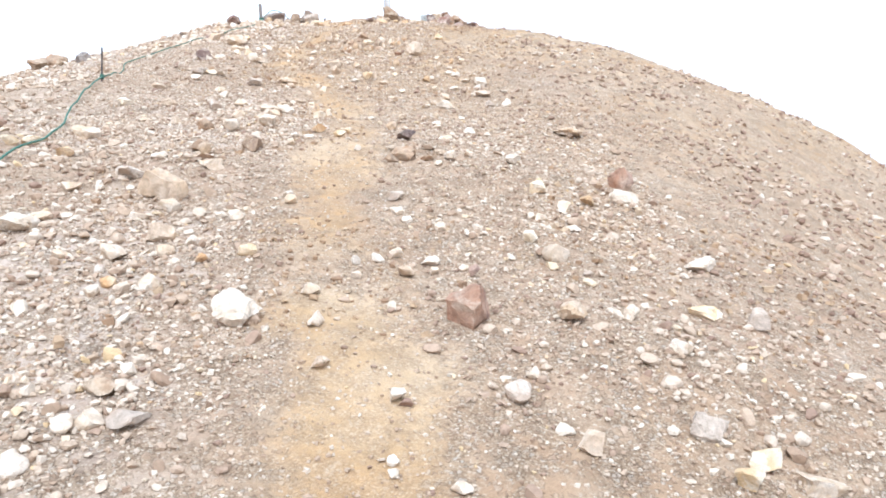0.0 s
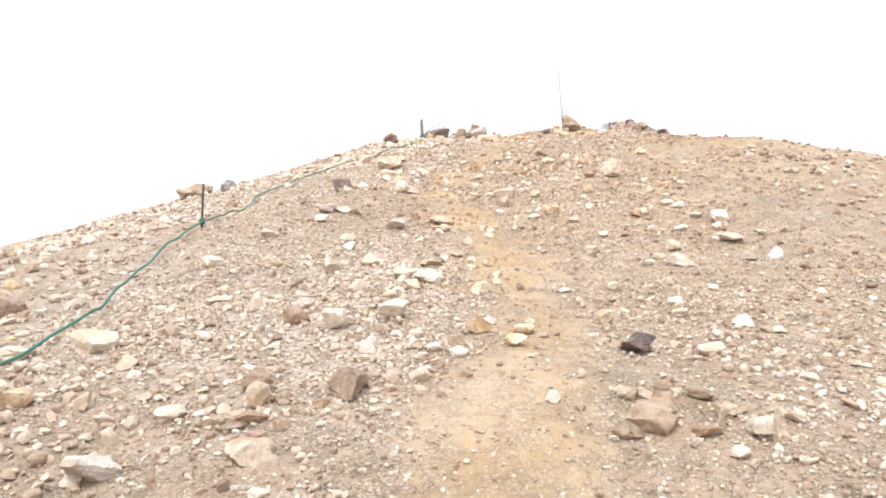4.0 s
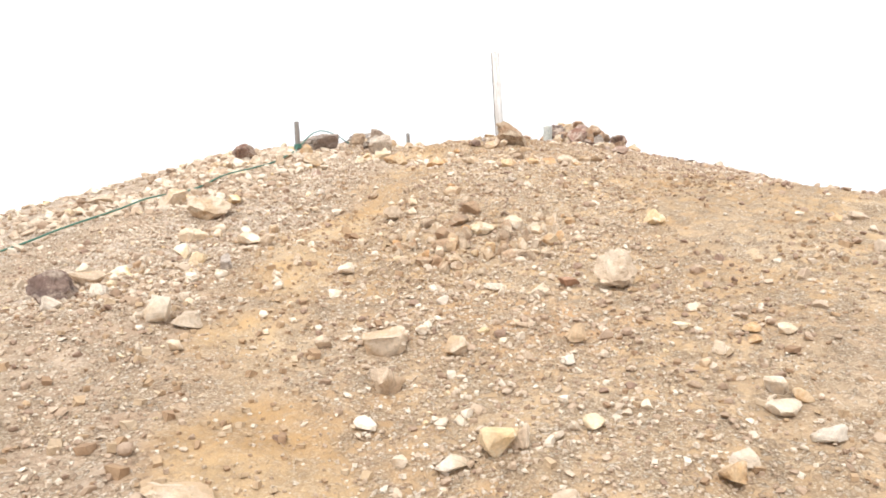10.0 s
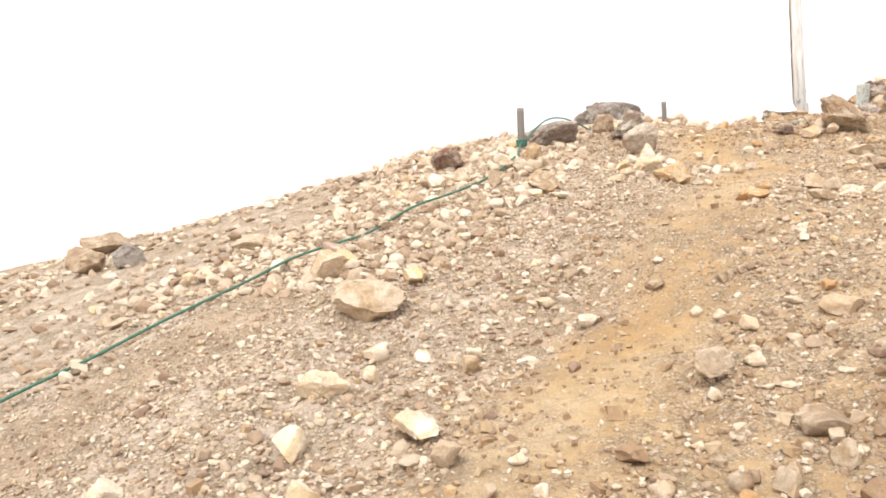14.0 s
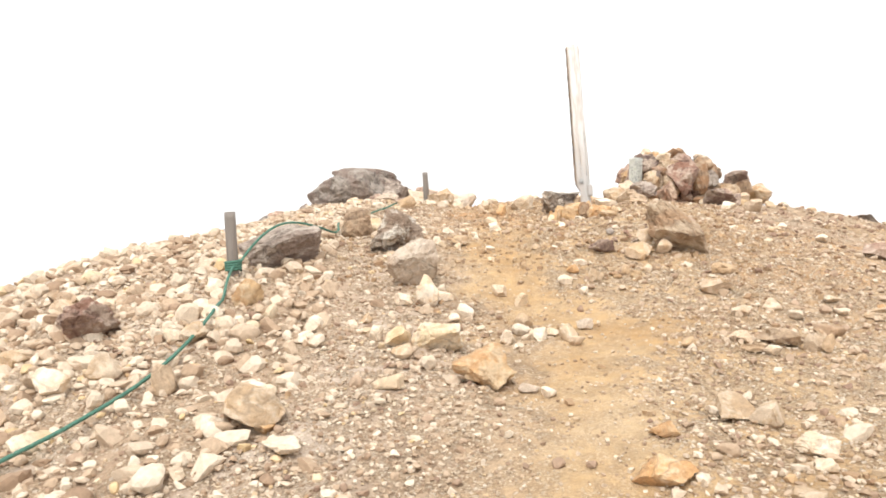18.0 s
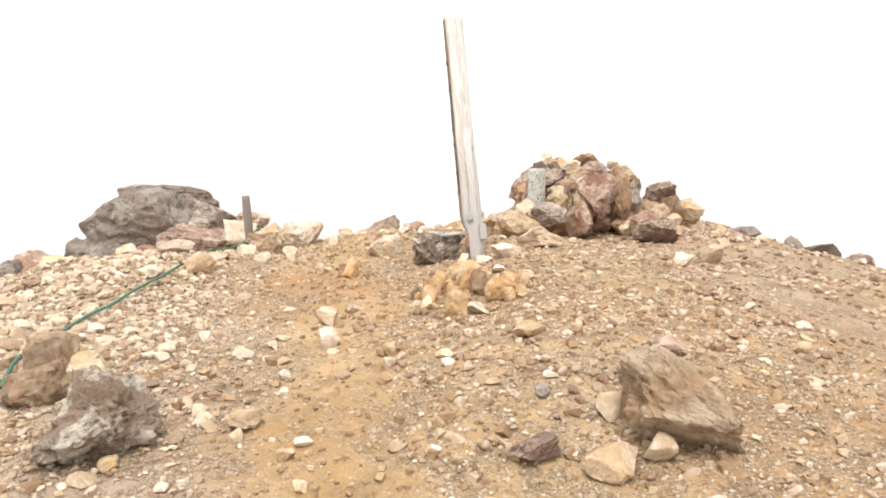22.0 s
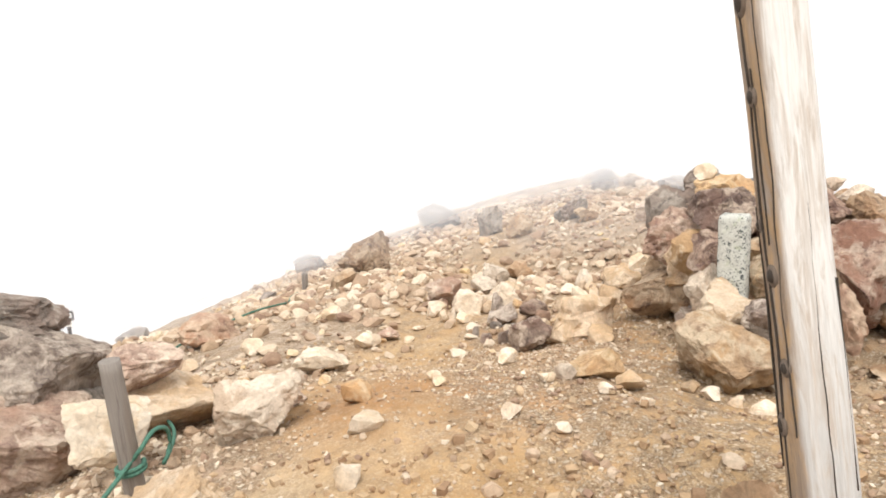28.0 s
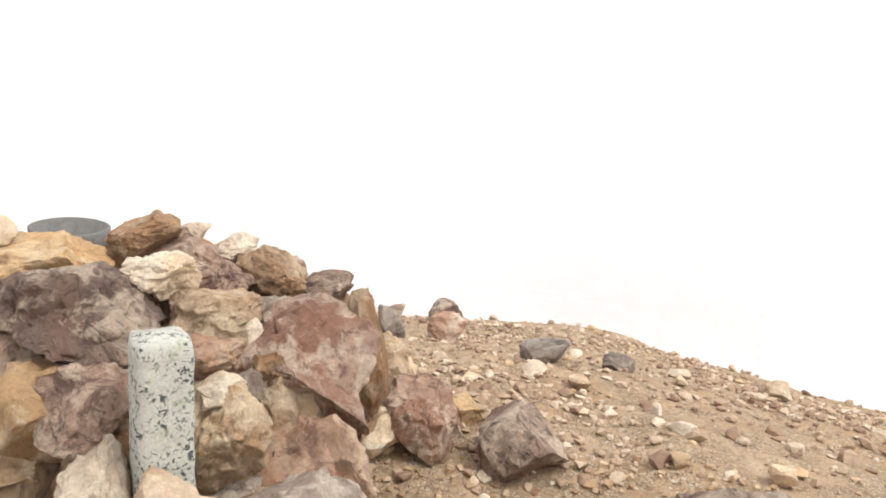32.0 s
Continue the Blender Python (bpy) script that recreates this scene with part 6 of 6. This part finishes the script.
def laid(xs, ys, step=0.3, lift=0.045):
    ys2 = np.arange(ys[0], ys[-1], step)
    xs2 = curve_at(ys2, ys, xs) + 0.05 * fbm(ys2 * 1.3, ys2 * 0, 90, 2)
    return [(float(x), float(y), float(ground_z(x, y)) + lift + 0.02 * abs(math.sin(3 * y))) for x, y in zip(xs2, ys2)]


line = laid(ROPE_X[:5], ROPE_Y[:5]) + [(-2.34, 8.6, 2.27)] + laid(ROPE_X[4:], ROPE_Y[4:])[1:] + [(-0.40, 17.44, 4.72), (-0.36, 17.47, 4.75), (-0.29, 17.58, 4.86), (-0.2, 17.68, 4.96), (-0.1, 17.8, 5.02), (0.02, 17.96, 5.03), (0.16, 18.14, 5.0), (0.26, 18.4, 4.97), (0.3, 18.75, 4.99)]
line += laid([0.32, 0.45, 0.6, 0.76, 0.94, 1.12, 1.3, 1.5], [19.1, 19.9, 20.4, 20.75, 21.1, 21.6, 22.3, 22.95])
line += [(1.54, 23.0, 5.46), (1.60, 23.0, 5.53), (1.65, 23.04, 5.58), (1.70, 23.10, 5.56), (1.71, 23.13, 5.48), (1.68, 23.12, 5.41), (1.74, 23.6, 5.38)]
line += laid([1.62, 1.66, 1.88, 2.2, 2.55, 2.8, 3.14, 3.28], [24.3, 25.0, 25.75, 26.25, 26.65, 27.0, 27.77, 28.1])
rope(line)


# ---- the small sign beyond the outcrop ----
def small_sign(x, y, z):
    root = tagged(new("trail_sign"), "small dark wooden trail sign with pale lettering on a short post", "sign")
    root.matrix_world = pose(x, y, z, 0, -4, -20)
    bm = bmesh.new()
    log(bm, 0.02, 0.02, 0.5, 10, 4, wobble=0.05)
    part("post", bm, SIGN_DARK, root)
    bm = bmesh.new()
    block(bm, (0.15, 0.02, 0.1), (0.01, -0.03, 0.43), 0.006)
    board = part("board", bm, SIGN_DARK, root)
    for k, w in enumerate((0.03, 0.026, 0.03)):
        bm = bmesh.new()
        block(bm, (w, 0.004, 0.05), (-0.035 + 0.043 * k, -0.042, 0.435), 0.001)
        part("lettering", bm, WHITE_PAINT, board, "pale painted mark")
    bm = bmesh.new()
    block(bm, (0.09, 0.018, 0.06), (0.01, -0.03, 0.345), 0.005)
    part("plate", bm, WHITE_PAINT, root, "white plate under the board")


small_sign(0.95, 28.73, 4.59)


# ---- the dark stone trough on the cairn ----
def tub(x, y, z):
    bm = bmesh.new()
    n = 28
    rings = []
    for r, h in ((0.0, 0.0), (0.13, 0.0), (0.155, 0.05), (0.165, 0.13), (0.15, 0.135), (0.135, 0.05), (0.0, 0.045)):
        if r == 0:
            rings.append([bm.verts.new((0, 0, h))])
        else:
            rings.append([bm.verts.new((r * math.cos(2 * math.pi * k / n), r * math.sin(2 * math.pi * k / n), h)) for k in range(n)])
    for a, b in zip(rings, rings[1:]):
        for k in range(n):
            q = (k + 1) % n
            if len(a) == 1:
                bm.faces.new((a[0], b[q], b[k]))
            elif len(b) == 1:
                bm.faces.new((a[k], a[q], b[0]))
            else:
                bm.faces.new((a[k], a[q], b[q], b[k]))
    for fc in bm.faces:
        fc.smooth = True
    me = bpy.data.meshes.new("stone_bowl")
    bm.to_mesh(me)
    bm.free()
    me.materials.append(TUB)
    ob = tagged(new("stone_bowl", me), "shallow round dark grey bowl set on top of the cairn", "bowl")
    ob.matrix_world = pose(x, y, z, 6, -5, 0)


TUB = plain_material("dark_basalt", (0.17, 0.165, 0.16), 0.85)
tub(5.95, 24.2, 6.17)


# ---- thin cloud drifting beyond the top ----
def mist(radius, amount):
    """A veil of cloud standing on the far slope in an arc, thinning out to the ground."""
    turns = np.radians(np.linspace(-62, 112, 88))
    ups = np.concatenate([np.linspace(-0.6, 2.4, 31), np.linspace(2.5, 3.4, 6)])
    x = 2.0 + radius * np.sin(turns) + 0.8 * fbm(turns * 3, turns * 0 + radius, 80, 3)
    y = 20.5 + radius * np.cos(turns)
    base = hill(x, y)
    gx, gy = np.repeat(x[:, None], len(ups), 1), np.repeat(y[:, None], len(ups), 1)
    gx = gx + 0.35 * fbm(gx * 0.3, ups[None] * 0.5 + radius, 85, 3)
    gz = base[:, None] + ups[None]
    n, m = gx.shape
    i = (np.arange(n - 1)[:, None] * m + np.arange(m - 1)[None]).ravel()
    me = bpy.data.meshes.new("mist")
    fill(me, np.stack([gx.ravel(), gy.ravel(), gz.ravel()], 1), np.stack([i, i + m, i + m + 1, i + 1], 1), True)
    side = np.clip((turns - turns[0]) / 0.35, 0, 1) * np.clip((turns[-1] - turns) / 0.35, 0, 1)
    t = np.clip((ups - 0.02) / 0.5, 0, 1)
    thin = np.clip((3.3 - ups) / 1.6, 0, 1)
    thick = amount * (t * t * (3 - 2 * t) * thin * thin * (3 - 2 * thin))[None] * side[:, None]
    me.attributes.new("thickness", "FLOAT", "POINT").data.foreach_set("value", thick.ravel().astype(np.float32))
    me.materials.append(MIST)
    return tagged(new("mist", me), "thin white mist drifting over the far slope", "mist", kind="stuff")


for radius, amount in ((7.5, 0.2), (10.5, 0.34), (14.0, 0.46), (19.0, 0.55), (26.0, 0.65), (36.0, 0.75)):
    mist(radius, amount)


# ---- loose gravel ----
CHIP = (np.array([(x, y, z) for x in (-0.8, 0.8) for y in (-0.8, 0.8) for z in (-0.8, 0.8)]), np.array([(0, 1, 3), (0, 3, 2), (4, 6, 7), (4, 7, 5), (0, 4, 5), (0, 5, 1), (2, 3, 7), (2, 7, 6), (0, 2, 6), (0, 6, 4), (1, 5, 7), (1, 7, 3)]))


def gravel(name, count, seed, span, size, density, level, material, label):
    """Loose stones strewn by a density from 0 to 1, joined."""
    rng = np.random.default_rng(seed)
    x0, x1, y0, y1 = span
    y = rng.uniform(y0, y1, count)
    x = curve_at(y, TRAIL_Y, TRAIL_X) + rng.uniform(x0, x1, count)
    keep = rng.uniform(0, 1, count) < density(x, y)
    x, y = x[keep], y[keep]
    n = len(x)
    s = size[0] * (1 - rng.uniform(0, 1, n) * (1 - (size[0] / size[1]) ** 2.2)) ** (-1 / 2.2)
    if level == 0:
        shapes = [(CHIP[0] * rng.uniform(0.45, 1.05, CHIP[0].shape), CHIP[1]) for _ in range(48)]
    else:
        shapes = [rough_shape(rng, level, 8, 0.4, 0.0) for _ in range(32)]
    bank = np.stack([v for v, f in shapes])
    f = shapes[0][1]
    v = bank[rng.integers(0, len(bank), n)]
    v = v * (s[:, None, None] * np.stack([rng.uniform(0.8, 1.35, n), rng.uniform(0.7, 1.1, n), rng.uniform(0.5, 0.95, n)], 1)[:, None, :])
    a, b = rng.uniform(0, 6.283, n), rng.normal(0, 0.35, n)
    c, q = np.cos(b)[:, None], np.sin(b)[:, None]
    v = np.stack([v[..., 0] * c - v[..., 2] * q, v[..., 1], v[..., 0] * q + v[..., 2] * c], -1)
    c, q = np.cos(a)[:, None], np.sin(a)[:, None]
    v = np.stack([v[..., 0] * c - v[..., 1] * q, v[..., 0] * q + v[..., 1] * c, v[..., 2]], -1)
    v += np.stack([x, y, ground_z(x, y) + s * 0.3], 1)[:, None, :]
    faces = f[None] + (np.arange(n) * v.shape[1])[:, None, None]
    me = bpy.data.meshes.new(name)
    fill(me, v.reshape(-1, 3), faces.reshape(-1, 3), False)
    me.materials.append(material)
    return tagged(new(name, me), label, "gravel", kind="stuff")


def pale_density(x, y):
    d = from_trail(x, y)
    left = np.clip((-d - 0.2) / 0.5, 0, 1) * (1 - 0.78 * rope_strip(x, y)) * drifts(x, y, 0.1)
    right = (0.42 + 0.28 * np.clip((8 - y) / 3, 0, 1) + 0.2 * np.clip((y - 12.5) / 1.5, 0, 1) * np.clip((17.2 - y) / 1.2, 0, 1) - 0.2 * np.clip((y - 16.5) / 3, 0, 1)) * np.clip(0.45 + 2.6 * fbm(x * 0.55, y * 0.55, 27, 3) + 0.15 * (y < 5), 0, 1) * (d > 0.25)
    return (left + right) * (1 - 0.93 * worn_at(x, y))


def brown_density(x, y):
    d = from_trail(x, y)
    right = np.clip((d - 0.1) / 0.5, 0, 1) * np.clip(0.5 + 1.9 * fbm(x * 0.7, y * 0.7, 33, 3), 0.1, 1) * (1 - 0.45 * np.clip((y - 13) / 4, 0, 1) * (y < 24))
    left = 0.4 * np.clip((-d - 0.15) / 0.5, 0, 1)
    return (right + left) * (1 - 0.86 * worn_at(x, y)) + 0.09


def pebble_density(x, y):
    d = from_trail(x, y)
    left = np.clip((-d - 0.1) / 0.4, 0, 1) * (1 - 0.8 * rope_strip(x, y)) * drifts(x, y, 0.25)
    right = 0.5 * np.clip((d - 0.1) / 0.4, 0, 1) * np.clip(0.6 + 2.0 * fbm(x * 0.8, y * 0.8, 27, 3), 0.1, 1)
    return (left + right) * (1 - 0.85 * worn_at(x, y)) + 0.12


def grit_density(x, y):
    """Fine grit over all of the soil, in shoals."""
    return np.clip(0.5 + 2.2 * fbm(x * 1.3, y * 1.3, 91, 4), 0.12, 1) * (1 - 0.75 * worn_at(x, y))


def drift_density(x, y):
    """Coarse pale stones gathered in hollows beside the trail."""
    d = np.zeros(np.shape(x))
    for cx, cy, r in DRIFTS:
        d = np.maximum(d, np.clip(1.5 - np.hypot(x - cx, y - cy) / r, 0, 1))
    return d * np.clip(0.75 + 1.8 * fbm(x * 1.6, y * 1.6, 79, 3), 0.1, 1) * (1 - 0.7 * worn_at(x, y)) * (1 - 0.8 * rope_strip(x, y))


def heap_density(x, y):
    return np.clip(0.8 + 1.5 * fbm(x * 0.9, y * 0.9, 71, 3), 0.2, 1)


def clod_density(x, y):
    return np.clip(0.3 + 2.6 * fbm(x * 0.9, y * 0.9, 73, 4), 0.04, 1) * (0.45 + 0.55 * np.clip((y - 8) / 6, 0, 1))


def flank_density(x, y):
    return np.clip(0.35 + 1.6 * fbm(x * 0.8, y * 0.8, 77, 3), 0.08, 1)


def far_density(x, y):
    """Dense beyond the rope side, thin on the trail that goes on."""
    bare = np.clip(1 - np.abs(from_trail(x, y) - 0.25 + 0.5 * fbm(x * 0.9, y * 0.9, 63, 3)) / 0.75, 0, 1) * (y < 33)
    return np.clip(0.8 + 1.2 * fbm(x * 0.5, y * 0.5, 61, 3), 0.25, 1) * (1 - 0.88 * bare)


gravel("pebbles", 75000, 8, (-2.9, 2.4, -0.6, 24.5), (0.0075, 0.018), pebble_density, 0, PALE_GRAVEL, "fine pale pebbles and chips covering the ground beside the trail")
gravel("grit", 130000, 18, (-2.4, 2.6, -0.8, 24.5), (0.005, 0.012), grit_density, 0, GRIT, "fine buff and cream grit covering the soil")
gravel("gravel", 62000, 1, (-3.3, 2.6, -1.0, 25.0), (0.009, 0.027), pale_density, 1, PALE_GRAVEL, "pale cream and grey loose gravel strewn over the slope")
gravel("gravel", 34000, 2, (-2.6, 3.6, -1.0, 25.0), (0.009, 0.026), brown_density, 1, BROWN_GRAVEL, "brown and buff loose gravel strewn over the slope")
gravel("rubble", 6800, 3, (-4.6, 4.2, -1.0, 27.0), (0.016, 0.05), pale_density, 2, PALE_GRAVEL, "pale cream rubble of broken volcanic stones on the slope")
gravel("rubble", 2800, 19, (-3.6, -1.35, 13.6, 20.0), (0.022, 0.075), heap_density, 2, PALE_GRAVEL, "pale angular rubble banked up on the far side of the rope")
gravel("rubble", 5500, 4, (-4.0, 6.0, -1.0, 30.0), (0.02, 0.045), brown_density, 2, BROWN_GRAVEL, "brown and buff rubble of broken volcanic stones on the slope")
gravel("rubble", 5200, 5, (-5.0, 3.4, 24.2, 31.0), (0.022, 0.09), far_density, 2, PALE_GRAVEL, "pale rounded rubble covering the slope beyond the pole")
gravel("rubble", 2600, 9, (-4.6, 3.4, 24.2, 31.0), (0.03, 0.11), far_density, 2, BROWN_GRAVEL, "brown rubble scattered over the slope beyond the pole")
gravel("rubble", 7500, 13, (-6.5, 5.0, 31.0, 46.0), (0.03, 0.12), far_density, 1, PALE_GRAVEL, "pale rubble covering the slope in the mist")
gravel("rubble", 4000, 14, (-6.5, 5.0, 31.0, 46.0), (0.04, 0.16), far_density, 1, BROWN_GRAVEL, "brown rubble covering the slope in the mist")
gravel("gravel", 3000, 10, (-3.2, -0.9, 19.3, 23.8), (0.02, 0.055), heap_density, 1, PALE_GRAVEL, "pale broken stone heaped along the rope near the top")
gravel("gravel", 22000, 12, (2.2, 8.0, 16.5, 25.5), (0.012, 0.04), flank_density, 1, BROWN_GRAVEL, "brown and buff loose gravel over the flank beside the cairn")
DRIFTS = [(-1.6, 4.3, 0.6), (-1.9, 3.2, 0.5), (-1.5, 5.2, 0.45), (1.75, 0.52, 0.35), (1.60, 0.95, 0.20), (-1.10, 0.91, 0.35), (-1.16, 2.50, 0.40), (-1.29, 1.70, 0.50), (2.17, 3.15, 0.30), (-1.15, 2.54, 0.50), (-1.28, 2.02, 0.35), (1.68, 2.58, 0.30), (-1.53, 3.65, 0.50), (-0.99, 2.92, 0.35), (-0.60, 6.49, 0.40), (-0.27, 5.72, 0.25), (-0.40, 6.78, 0.35), (-0.51, 10.75, 0.35), (-1.03, 11.46, 0.35), (-0.90, 12.31, 0.30), (-0.01, 13.66, 0.35), (0.22, 13.22, 0.25), (0.10, 14.47, 0.35), (-0.02, 13.95, 0.30), (1.34, 16.32, 0.22), (0.58, 21.39, 0.50), (-1.21, 16.51, 0.50), (-0.96, 15.54, 0.35), (0.00, 14.93, 0.30)]
gravel("cobbles", 20000, 15, (-3.2, 2.8, -0.8, 23.5), (0.016, 0.052), drift_density, 2, PALE_GRAVEL, "coarse pale cobbles gathered in drifts beside the trail")
gravel("clods", 26000, 11, (-1.6, 3.6, 1.0, 25.0), (0.011, 0.04), clod_density, 0, CLODS, "soft ochre and brown clods of volcanic soil on the trail")
gravel("rubble", 7000, 6, (-9.0, -3.0, 4.0, 26.0), (0.028, 0.08), far_density, 1, PALE_GRAVEL, "pale rubble on the flank beyond the rope")
gravel("rubble", 7000, 7, (3.5, 10.0, 0.0, 27.0), (0.022, 0.06), brown_density, 1, BROWN_GRAVEL, "brown rubble on the flank away from the rope")
